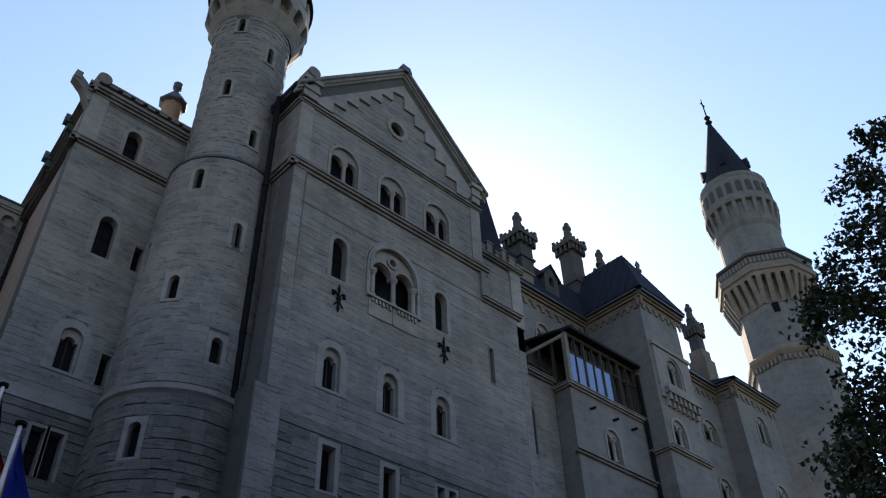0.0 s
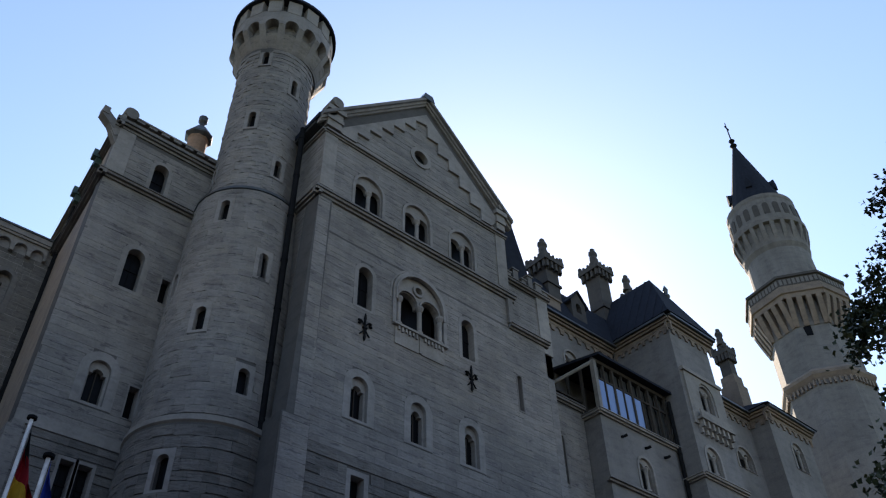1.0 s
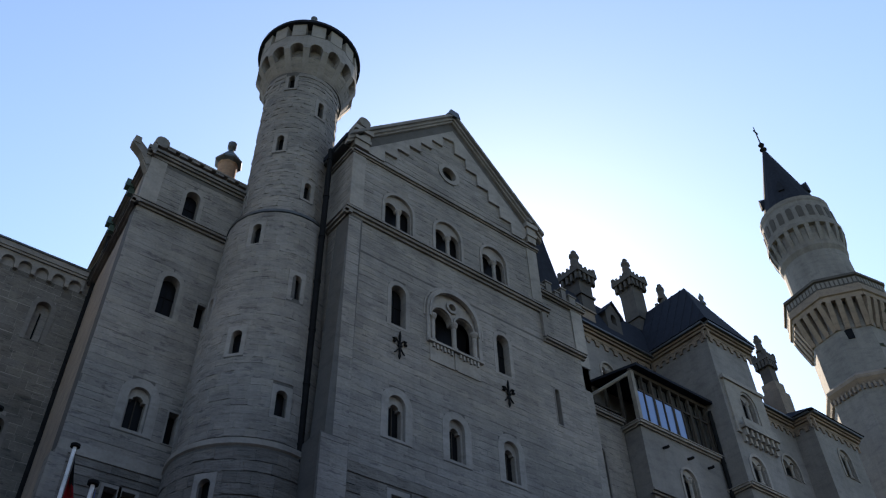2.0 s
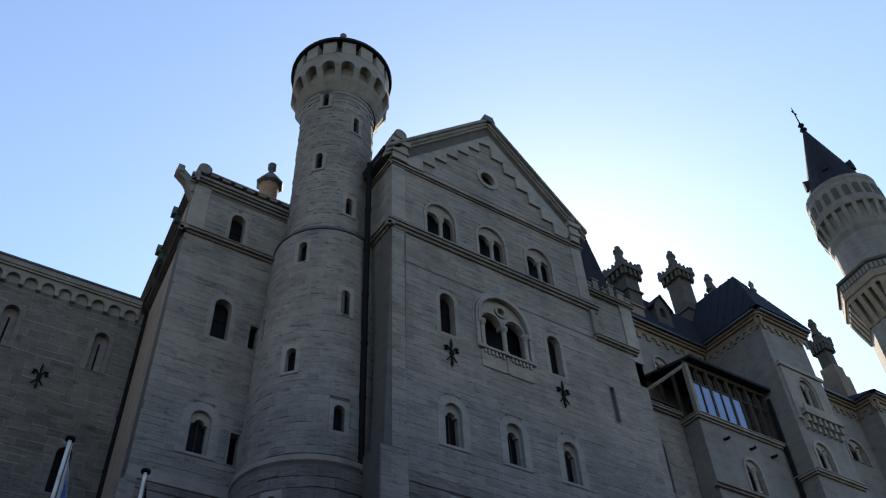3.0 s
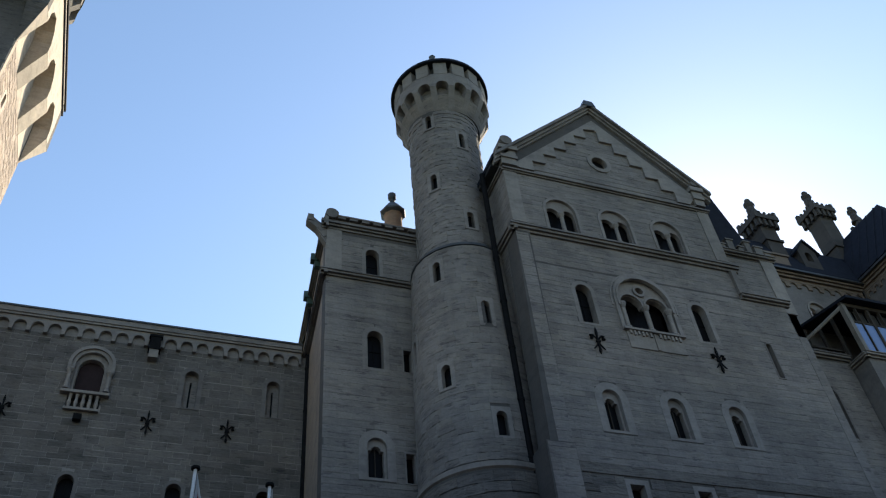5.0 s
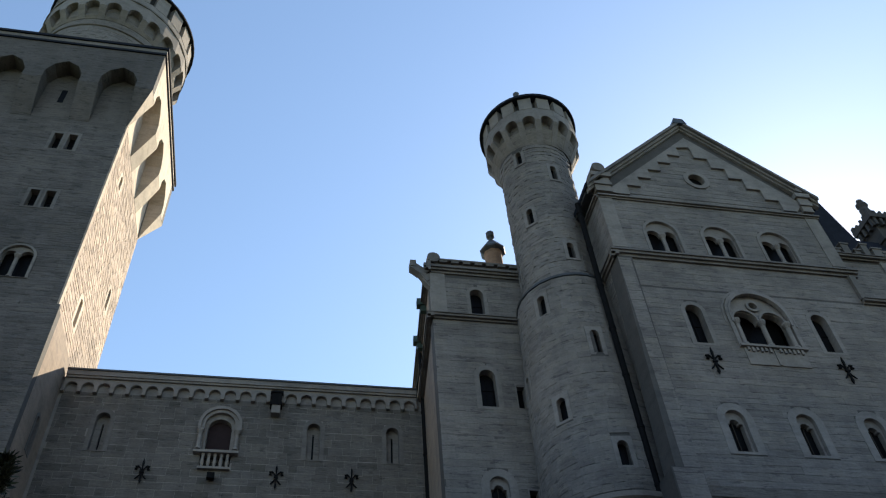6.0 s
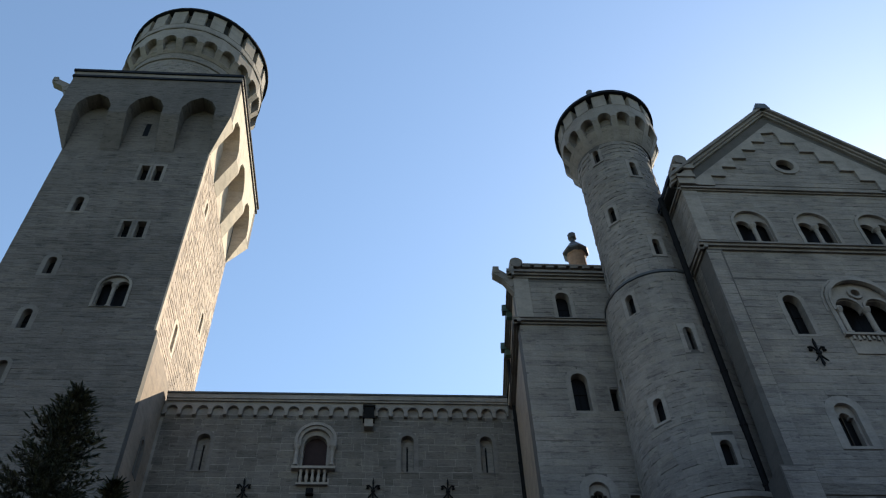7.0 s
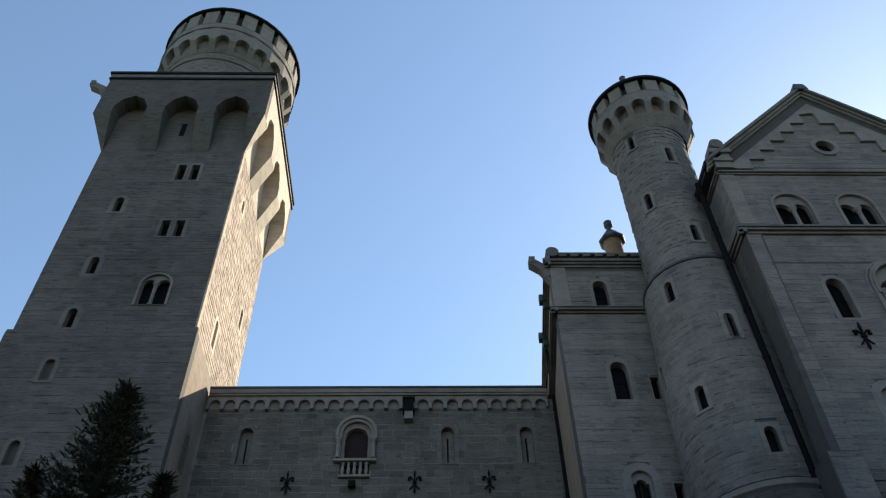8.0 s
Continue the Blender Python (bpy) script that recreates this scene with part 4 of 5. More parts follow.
for i in range(8):
    ua = 33.27 + i * 0.82
    if i < 5:
        bm = new_box(ua, ua + 0.68, 0.06, 0.09, 25.0, 26.75, m)
        child("pane", bm, SKYGLASS, vr, "window pane with the sky reflection tinted in")
    bm = new_box(ua, ua + 0.68, 0.02, 0.12, 26.75, 26.85, m)
    child("transom", bm, WOOD, vr)
for d in (1.0, 2.0, 3.0):
    bm = new_box(30.05 if d > 2.9 else 33.13, 33.3, d, d + 0.14, 25.0, 27.8, m) if d < 2.9 else new_box(33.13, 33.3, d, d + 0.14, 25.0, 28.3, m)
    child("post", bm, WOOD, vr)
bm = new_box(33.1, 40.3, 0.0, 0.18, 27.7, 27.9, m)
child("plate_beam", bm, WOOD, vr)
bm = new_box(33.08, 33.34, -0.05, 0.22, 24.98, 27.75, m)
child("corner_post", bm, GREYWOOD, vr)
# dark sheets paint the unlit inside of the veranda
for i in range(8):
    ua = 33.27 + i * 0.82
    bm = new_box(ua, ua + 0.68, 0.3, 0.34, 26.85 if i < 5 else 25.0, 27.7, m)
    child("backing", bm, INTERIOR_SHADE, vr)
bm = tube(bmesh.new(), [(33.2, 24.1, 27.7), (30.4, 26.9, 25.8)], 0.1, 6)
child("brace", bm, GREYWOOD, vr)
for zz in (25.3, 25.75):
    bm = new_box(29.4, 33.2, 1.2, 1.3, zz, zz + 0.09, m)
    child("rail", bm, WOOD, vr)
bm = slab(bmesh.new(), [(-27.3, 28.55), (-23.55, 27.9), (-23.55, 28.05), (-27.3, 28.7)], [], 0, 7.6, LEFT(33.2))
child("roof", bm, SLATE, vr, "low lean-to roof of dark sheet")
vr.location, vr.scale = (36.3, 25.5, 25.07), (1, 1, 1.15)

mainr = thing("main_range", (36, 30, G0), "plastered palace range with ochre corbel frieze and slate roof", "castle building")
m = FRONT(27.2)
hs = [twin_window(mainr, m, 35.6, 29.95, 1.2, 1.6, 0.14)]
bm = slab(bmesh.new(), [(29.3, G0), (40.0, G0), (40.0, 33.4), (29.3, 33.4)], hs, 0, 0.6, m)
child("front_wall", bm, PLASTER, mainr)


def ochre_eave(parent, mm, a, b, z, n):
    """An ochre cornice on a row of small corbel arches, with a dark gutter."""
    bm = moulding(bmesh.new(), a, b, z, mm, ((0.0, 0.12, 0.22), (0.22, 0.28, 0.16), (0.38, 0.42, 0.14)))
    child("cornice", bm, OCHRE, parent)
    w = (b - a) / n
    for i in range(n):
        ua = a + w * i
        bm = slab(bmesh.new(), [(ua, z), (ua, z - 0.42), (ua + 0.18 * w, z - 0.42)] + [(ua + w * (0.5 - 0.32 * math.cos(t)), z - 0.3 + w * 0.32 * math.sin(t)) for t in (0, 0.5, 1.05, 1.57, 2.09, 2.64, 3.14)] + [(ua + 0.82 * w, z - 0.42), (ua + w, z - 0.42), (ua + w, z)], [], -0.1, 0.02, mm)
        child("frieze_arch", bm, OCHRE, parent)
    bm = new_box(a, b, -0.62, -0.3, z + 0.52, z + 0.66, mm)
    child("gutter", bm, LEAD, parent)


def mono_roof(parent, x0, x1, y0, z0, y1, z1):
    bm = bmesh.new()
    v = [bm.verts.new(p) for p in ((x0, y0, z0), (x1, y0, z0), (x1, y1, z1), (x0, y1, z1), (x0, y0, z0 - 0.15), (x1, y0, z0 - 0.15), (x1, y1, z1 - 0.15), (x0, y1, z1 - 0.15))]
    for f in ((0, 1, 2, 3), (7, 6, 5, 4), (0, 4, 5, 1), (1, 5, 6, 2), (2, 6, 7, 3), (3, 7, 4, 0)):
        bm.faces.new([v[i] for i in f])
    return child("roof", bm, SLATE, parent, "dark slate roof slope")


ochre_eave(mainr, m, 30.0, 40.0, 33.0, 12)
mono_roof(mainr, 31.5, 40.9, 26.6, 33.75, 27.9, 37.2)
mono_roof(mainr, 31.5, 48.0, 27.9, 37.2, 32.5, 39.0)
bm = new_box(32.6, 34.7, -0.5, 0.4, 33.65, 34.7, m)
box(bm, 32.5, 34.8, -0.6, 0.5, 34.7, 34.85, m)
child("parapet_pier", bm, OCHRE, mainr)
bm = slab(bmesh.new(), [(36.1, 33.9), (37.5, 33.9), (37.5, 35.9), (36.8, 36.75), (36.1, 35.9)], [arch(36.8, 35.0, 0.5, 0.8)], -0.35, 1.2, m)
dm = child("dormer", bm, SOOT_SHADE, mainr, "small gabled roof dormer")
for s in (-1, 1):
    bm = slab(bmesh.new(), [(36.8, 36.75), (36.8 + s * 0.9, 35.65), (36.8 + s * 0.9, 35.79), (36.8, 36.91)], [], -0.5, 1.4, m)
    child("dormer_roof", bm, SLATE, dm)
bm = new_box(36.5, 37.1, 0.0, 0.05, 34.9, 35.9, m)
child("pane", bm, GLASS, dm)
bm = slab(bmesh.new(), [(27.2, 33.4), (32.5, 38.8), (32.5, 33.4)], [], 0, 0.3, RIGHT(29.6))
child("gable_end", bm, STONE, mainr)

bay = thing("tall_bay", (42, 25, G0), "tall projecting plastered bay with balcony and hipped slate roof", "castle building")
BX0, BX1, YB = 40.3, 44.5, 22.7
m = FRONT(YB)
hs = [twin_window(bay, m, 42.65, 27.5, 1.3, 2.05, 0.2), twin_window(bay, m, 41.75, 23.25, 1.35, 1.75, 0.2), twin_window(bay, m, 42.2, 17.5, 1.35, 2.1, 0.2)]
bm = slab(bmesh.new(), [(BX0, G0), (BX1, G0), (BX1, 33.6), (BX0, 33.6)], hs, 0, 0.6, m)
child("front_wall", bm, PLASTER, bay)
bm = slab(bmesh.new(), [(-27.2, G0), (-YB - 0.6, G0), (-YB - 0.6, 33.6), (-27.2, 33.6)], [], 0, 0.6, LEFT(BX0))
child("side_wall", bm, PLASTER, bay)
bm = slab(bmesh.new(), [(YB + 0.6, G0), (27.2, G0), (27.2, 33.6), (YB + 0.6, 33.6)], [], 0, 0.6, RIGHT(BX1))
child("side_wall", bm, PLASTER, bay)
ochre_eave(bay, m, BX0 - 0.3, BX1 + 0.4, 33.2, 7)
ochre_eave(bay, LEFT(BX0), -27.0, -YB + 0.3, 33.2, 8)
bm = bmesh.new()
e0, e1, ef, zr = BX0 - 0.6, BX1 + 0.5, YB - 0.65, 33.95
v = [bm.verts.new(p) for p in ((e0, ef, zr), (e1, ef, zr), (e1, 31, zr), (e0, 31, zr), ((e0 + e1) / 2, 24.4, 39.3), ((e0 + e1) / 2, 31, 39.4))]
for f in ((0, 1, 4), (1, 2, 5, 4), (2, 3, 5), (3, 0, 4, 5), (3, 2, 1, 0)):
    bm.faces.new([v[i] for i in f])
child("roof", bm, SLATE, bay, "steep hipped slate roof")
for k in range(9):
    yy = ef + 0.5 + k * 0.75
    top_y = max(24.4, yy)
    zt = 39.3 if yy >= 24.4 else zr + 5.35 * (yy - ef) / (24.4 - ef)
    xt = (e0 + e1) / 2 if yy >= 24.4 else e0 + ((e0 + e1) / 2 - e0) * (yy - ef) / (24.4 - ef)
    bm = tube(bmesh.new(), [(e0, yy, zr + 0.03), (xt, yy, zt + 0.03)], 0.05, 5)
    child("roof_seam", bm, SLATE, bay)
bm = lathe(bmesh.new(), [(0.12, 37.5), (0.26, 37.7), (0.12, 38.0), (0.2, 38.3), (0.03, 38.7)], 43.05, 23.75, 8)
child("finial", bm, LEAD, bay)
bm = new_box(BX0 + 0.15, BX1 + 0.05, -0.26, 0.1, 29.95, 30.2, m)
slab(bm, [(BX0 + 0.3, 26.3), (BX1 + 0.02, 26.3), (BX1 + 0.02, 29.95), (BX0 + 0.3, 29.95)], [arch(42.65, 27.48, 1.66, 2.22)], -0.14, 0.02, m)
child("aedicule", bm, TRIM, bay)
bm = new_box(40.85, 44.3, -0.5, 0.1, 26.55, 26.75, m)
box(bm, 40.95, 44.2, -0.45, -0.35, 26.75, 27.2, m)
balc = child("balcony", bm, TRIM, bay)
for i in range(7):
    uu = 41.1 + i * 0.5
    bm = new_box(uu - 0.1, uu + 0.1, -0.4, 0.05, 26.1, 26.55, m)
    box(bm, uu - 0.1, uu + 0.1, -0.2, 0.05, 25.75, 26.1, m)
    child("bracket", bm, TRIM, balc)
for mm, a, b in ((m, BX0 - 0.15, BX1), (LEFT(BX0), -24.0, -YB + 0.15)):
    bm = moulding(bmesh.new(), a, b, 22.7, mm)
    child("string_course", bm, TRIM, bay)

rng2 = thing("rear_range", (48.5, 28, G0), "lower plastered palace range with ochre frieze", "castle building")
m = FRONT(25.0)
hs = [twin_window(rng2, m, 50.2, 27.2, 1.9, 1.7, 0.15), twin_window(rng2, m, 50.4, 22.8, 1.6, 1.8, 0.15)]
bm = slab(bmesh.new(), [(BX1, G0), (52.6, G0), (52.6, 32.0), (BX1, 32.0)], hs, 0, 0.6, m)
child("front_wall", bm, PLASTER, rng2)
ochre_eave(rng2, m, BX1, 52.6, 31.35, 12)
mono_roof(rng2, BX1 + 0.2, 58.9, 24.4, 32.05, 30.0, 35.8)

bay2 = thing("corner_bay", (54.5, 25.5, G0), "plastered corner bay with ochre cornice and low slate roof", "castle building")
m = FRONT(23.5)
hs = [twin_window(bay2, m, 55.2, 28.1, 1.4, 2.2, 0.18), twin_window(bay2, m, 55.3, 22.8, 1.4, 2.2, 0.18)]
bm = slab(bmesh.new(), [(52.2, G0), (57.7, G0), (57.7, 32.0), (52.2, 32.0)], hs, 0, 0.6, m)
child("front_wall", bm, PLASTER, bay2)
bm = slab(bmesh.new(), [(-27.2, G0), (-24.1, G0), (-24.1, 32.0), (-27.2, 32.0)], [], 0, 0.6, LEFT(52.2))
child("side_wall", bm, PLASTER, bay2)
bm = slab(bmesh.new(), [(24.1, G0), (27.2, G0), (27.2, 32.0), (24.1, 32.0)], [], 0, 0.6, RIGHT(57.7))
child("side_wall", bm, PLASTER, bay2)
ochre_eave(bay2, m, 51.8, 58.0, 31.4, 8)
ochre_eave(bay2, LEFT(52.2), -27.0, -23.2, 31.4, 5)
bm = bmesh.new()
v = [bm.verts.new(p) for p in ((51.5, 22.8, 32.1), (58.2, 22.8, 32.1), (58.2, 29, 32.1), (51.5, 29, 32.1), (53.6, 26.5, 34.0), (55.2, 26.5, 34.0))]
for f in ((0, 1, 5, 4), (1, 2, 5), (2, 3, 4, 5), (3, 0, 4), (3, 2, 1, 0)):
    bm.faces.new([v[i] for i in f])
child("roof", bm, SLATE, bay2)

# ---- far spired tower ----
FX, FY = 66.85, 24.2
far = thing("spired_tower", (FX, FY, G0), "tall plastered tower, octagonal below and round above, with slate spire", "castle tower")
ff = math.atan2(-FY, -FX)


def ngon(prof, n, turn=0.0, cx=FX, cy=FY):
    return lathe(bmesh.new(), prof, cx, cy, n, turn, turn + 2 * math.pi)


bm = ngon([(3.95, G0), (3.75, 39.0)], 8, 0.2)
child("lower_shaft", bm, PLASTER, far)
bm = ngon([(3.75, 38.9), (4.1, 39.4), (4.1, 39.7), (3.55, 40.2)], 8, 0.2)
child("cornice", bm, OCHRE, far)
bm = ngon([(3.6, 40.0), (3.5, 45.5)], 8, 0.2)
child("middle_shaft", bm, PLASTER, far)
bm = ngon([(3.5, 44.4), (3.6, 44.6), (3.62, 47.6), (4.5, 47.65), (4.5, 47.7)], 8, 0.2)
child("gallery_core", bm, PLASTER, far)
bm = ngon([(4.45, 47.55), (4.7, 47.65), (4.7, 48.2), (4.55, 48.25), (4.55, 48.5)], 8, 0.2)
child("gallery_floor", bm, OCHRE, far)
bm = ngon([(4.5, 48.45), (4.56, 48.5), (4.56, 49.3), (4.75, 49.35), (4.75, 49.6), (4.2, 49.65)], 8, 0.2)
child("parapet", bm, SOOT_SHADE, far, "dark pierced gallery parapet")
for k in range(8):
    a = 0.2 + (k + 0.5) * math.pi / 4
    mm = round_face(FX, FY, 4.18, math.degrees(a), 0)
    for q in range(-2, 2):
        u0 = q * 0.84 + 0.18
        bm = slab(bmesh.new(), [(-0.02, 47.6), (0.9, 47.6), (0.9, 44.5), (0.8, 44.5), (0.35, 45.8), (0.02, 46.9)], [], u0, u0 + 0.46, mm @ Matrix(((0, 1, 0, 0), (1, 0, 0, 0), (0, 0, 1, 0), (0, 0, 0, 1))))
        child("machicolation_corbel", bm, OCHRE, far)
    bm = new_box(-1.7, 1.7, 0.0, 0.5, 47.15, 47.6, mm)
    child("lintel", bm, OCHRE, far)
    for q in range(9):
        bm = new_box(-1.62 + q * 0.38, -1.38 + q * 0.38, -0.07, 0.0, 48.62, 49.2, mm)
        child("parapet_panel", bm, PLASTER, far)
    mm = round_face(FX, FY, 3.48, math.degrees(a), 0)
    for i in range(7):
        bm = new_box(-1.3 + i * 0.42, -1.12 + i * 0.42, -0.2, 0.1, 38.45, 38.95, mm)
        child("dentil", bm, OCHRE, far)
bm = lathe(bmesh.new(), [(3.1, 48.5), (3.0, 55.0)], FX, FY, 32)
child("drum", bm, PLASTER, far)
bm = lathe(bmesh.new(), [(3.0, 54.0), (3.2, 54.6), (3.25, 56.9), (3.65, 57.0), (3.65, 57.5), (3.5, 57.6), (3.36, 60.3), (3.42, 60.5), (3.42, 60.9), (2.9, 61.3)], FX, FY, 32)
child("upper_gallery", bm, CORNICE, far)
for i in range(22):
    mm = round_face(FX, FY, 3.42, 360 / 22 * i, 0)
    bm = slab(bmesh.new(), [(-0.2, 57.0), (0.5, 57.0), (0.5, 54.8), (0.3, 54.8), (-0.05, 56.0)], [], -0.2, 0.2, mm @ Matrix(((0, 1, 0, 0), (1, 0, 0, 0), (0, 0, 1, 0), (0, 0, 0, 1))))
    child("bracket", bm, CORNICE, far)
    # proud dark panel paints the shade of an arched niche
    bm = slab(bmesh.new(), arch(0, 58.1, 0.56, 1.5), [], -0.06, 0.08, mm)
    child("arch_panel", bm, SOOT_SHADE, far)
bm = lathe(bmesh.new(), [(2.8, 58.8), (2.75, 61.2)], FX, FY, 32)
child("neck", bm, PLASTER, far)
bm = lathe(bmesh.new(), [(2.9, 61.0), (2.8, 61.5), (0.25, 71.4), (0.15, 71.6)], FX, FY, 20)
child("spire", bm, SLATE, far, "steep conical slate spire")
bm = lathe(bmesh.new(), [(0.1, 71.4), (0.4, 71.9), (0.15, 72.3), (0.35, 72.7), (0.08, 73.1), (0.05, 75.8), (0.02, 76.0)], FX, FY, 10)
box(bm, FX - 0.4, FX + 0.4, FY - 0.05, FY + 0.05, 74.9, 75.1)
child("finial", bm, IRON, far)
for k in range(5):
    a = ff + (k - 2) * 1.25
    mm = round_face(FX, FY, 2.25, math.degrees(a), 0)
    bm = slab(bmesh.new(), [(-0.28, 63.0), (0.28, 63.0), (0.28, 63.8), (0, 64.4), (-0.28, 63.8)], [], -0.36, 0.8, mm)
    child("dormer", bm, SLATE, far)
mm = round_face(FX, FY, 3.3, math.degrees(ff) + 5, 0)
bm = slab(bmesh.new(), arch(0, 43.5, 0.7, 1.6), [], -0.04, 0.2, mm)
child("window", bm, GLASS, far)


# ---- chimneys with figures ----
def chimney(x, y, z0, z1, w, label, foot=0.0):
    ob = thing("chimney", (x, y, z0), label, "chimney", "roof chimneys")
    bm = new_box(x - w * 0.42, x + w * 0.42, y - w * 0.42, y + w * 0.42, z0 - 2.5, z1 - 1.2)
    child("shaft", bm, SOOT_SHADE, ob)
    if foot:
        bm = new_box(x - w * 0.72, x + w * 0.72, y - w * 0.72, y + w * 0.72, z0 - 2.0, z0 + foot - 0.9)
        box(bm, x - w * 0.58, x + w * 0.58, y - w * 0.58, y + w * 0.58, z0 + foot - 0.9, z0 + foot)
        child("foot", bm, OCHRE, ob, "stepped brownish chimney foot")
    bm = new_box(x - w * 0.5, x + w * 0.5, y - w * 0.5, y + w * 0.5, z0 + (z1 - z0) * 0.35, z0 + (z1 - z0) * 0.35 + 0.18)
    child("band", bm, SOOT_SHADE, ob)
    for i in range(4):
        for s, q in ((-1, 0), (1, 0), (0, -1), (0, 1)):
            o = -w * 0.45 + i * w * 0.3
            cx, cy = (x + s * w * 0.54, y + o) if s else (x + o, y + q * w * 0.54)
            bm = new_box(cx - 0.1, cx + 0.1, cy - 0.1, cy + 0.1, z1 - 1.6, z1 - 1.0)
            child("bracket", bm, SOOT_SHADE, ob)
    for i in range(3):
        for s, q in ((-1, 0), (1, 0), (0, -1), (0, 1)):
            o = -w * 0.29 + i * w * 0.29
            cx, cy = (x + s * w * 0.6, y + o) if s else (x + o, y + q * w * 0.6)
            bm = new_box(cx - 0.07, cx + 0.07, cy - 0.07, cy + 0.07, z1 - 0.62, z1 - 0.36)
            child("cap_block", bm, SOOT_SHADE, ob)
    bm = new_box(x - w * 0.66, x + w * 0.66, y - w * 0.66, y + w * 0.66, z1 - 1.0, z1 - 0.6)
    child("cap", bm, SOOT_SHADE, ob)
    for sx in (-1, 1):
        for sy in (-1, 1):
            bm = new_box(x + sx * w * 0.56 - 0.12, x + sx * w * 0.56 + 0.12, y + sy * w * 0.56 - 0.12, y + sy * w * 0.56 + 0.12, z1 - 0.6, z1 - 0.2)
            child("corner_block", bm, SOOT_SHADE, ob)
    bm = lathe(bmesh.new(), [(w * 0.42, z1 - 0.6), (w * 0.42, z1 - 0.35), (w * 0.3, z1 - 0.1), (w * 0.28, z1 + 0.2)], x, y, 10)
    child("pedestal", bm, SOOT_SHADE, ob)
    return ob


def statue(x, y, z, h):
    """A small weathered stone figure, one plain shape."""
    k = z - 0.1
    prof = [(0.27, 0.0), (0.27, 0.08), (0.2, 0.12), (0.21, 0.4), (0.17, 0.52), (0.24, 0.66), (0.22, 0.76), (0.1, 0.8), (0.13, 0.88), (0.14, 0.94), (0.1, 1.0), (0.02, 1.02)]
    bm = lathe(bmesh.new(), [(a * h, k + b * h) for a, b in prof], x, y, 9)
    bmesh.ops.transform(bm, matrix=Matrix.Translation((x, y, k)) @ Matrix.Shear("XY", 4, (0.07, 0.0)) @ Matrix.Diagonal((1.0, 0.75, 1.0, 1.0)) @ Matrix.Translation((-x, -y, -k)), verts=bm.verts)
    tube(bm, [(x + 0.2 * h, y, k), (x + 0.24 * h, y, k + 0.3 * h), (x + 0.2 * h, y, k + 0.5 * h)], [0.11 * h, 0.12 * h, 0.06 * h], 7)
    tagged(part("statue", bm, SOOT_SHADE, None), "small weathered dark stone figure on a chimney cap", "statue", "roof statues")


chimney(35.2, 28.0, 35.4, 39.75, 1.45, "square stone chimney with bracketed cap on the slate roof"), statue(35.2, 28.0, 39.9, 1.8)
chimney(41.9, 28.5, 36.0, 43.0, 1.45, "tall square stone chimney with bracketed cap"), statue(41.9, 28.5, 43.15, 1.8)
chimney(45.8, 28.5, 36.5, 42.5, 0.6, "slim stone chimney behind the roof ridge"), statue(45.8, 28.5, 42.65, 1.7)
chimney(53.6, 26.0, 33.4, 39.4, 1.0, "dark stone chimney over the rear range", foot=3.0), statue(53.6, 26.0, 39.55, 1.7)

# terracotta pot on the wing
PX, PY = 10.3, 30.2
pot = thing("chimney_pot", (PX, PY, 31.9), "round terracotta chimney pot with a conical cap", "chimney pot")
bm = lathe(bmesh.new(), [(0.56, 31.9), (0.5, 34.6), (0.5, 35.35), (0.56, 35.5)], PX, PY, 16)
child("flue", bm, BRICK, pot)
bm = lathe(bmesh.new(), [(0.56, 35.47), (0.74, 35.63), (0.76, 35.75), (0.36, 36.4), (0.14, 36.6), (0.14, 36.85), (0.25, 37.0), (0.25, 37.35), (0.05, 37.55)], PX, PY, 8)
child("cap", bm, LEAD, pot)


# ---- pipes ----
def downpipe(x, y, z0, z1, r=0.11):
    ob = thing("downpipe", (x, y, z0), "dark round metal rainwater pipe clamped to the wall", "downpipe", "downpipes")
    bm = tube(bmesh.new(), [(x, y, z0), (x, y, z1)], r, 8)
    child("pipe", bm, IRON, ob)
    k = z0 + 1.5
    while k < z1:
        bm = lathe(bmesh.new(), [(r * 1.18, k), (r * 1.18, k + 0.1)], x, y, 8)
        child("clamp", bm, IRON, ob)
        k += 2.6
    return ob


# first pipe's width and black also stand in for the shaded gap there
downpipe(13.14, 24.1, G0, 33.1, 0.14)
downpipe(6.55, 34.3, G0, 31.2, 0.14)
downpipe(BX0 - 0.2, 23.8, G0, 28.0, 0.12)

# ---- lamps on the long wall ----
m = FRONT(YL)
lan = thing("wall_bracket_box", (-1.12, YL - 0.2, 26.65), "dark carved box on a stone bracket under the frieze", "wall bracket")
bm = new_box(-1.38, -0.86, -0.45, 0.0, 27.15, 27.82, m)
child("box", bm, IRON, lan)
bm = new_box(-1.34, -0.9, -0.42, 0.0, 26.6, 27.15, m)
child("bracket", bm, TRIM, lan)
bm = new_box(-1.44, -0.8, -0.5, 0.0, 27.82, 27.94, m)
box(bm, -1.42, -0.82, -0.47, 0.0, 27.08, 27.18, m)
child("rim", bm, IRON, lan)
fl = thing("flood_lamp", (-3.78, YL - 0.3, 22.8), "small dark floodlight box on the wall", "floodlight")
bm = new_box(-3.97, -3.62, -0.35, -0.1, 22.75, 23.05, m)
child("housing", bm, IRON, fl)
bm = new_box(-3.84, -3.75, -0.12, 0.0, 23.0, 23.2, m)
child("arm", bm, IRON, fl)


# ---- flagpoles ----
def cloth_mat(name, col):
    return plain(name, col, 0.85, 0, 0.18, 2.0)


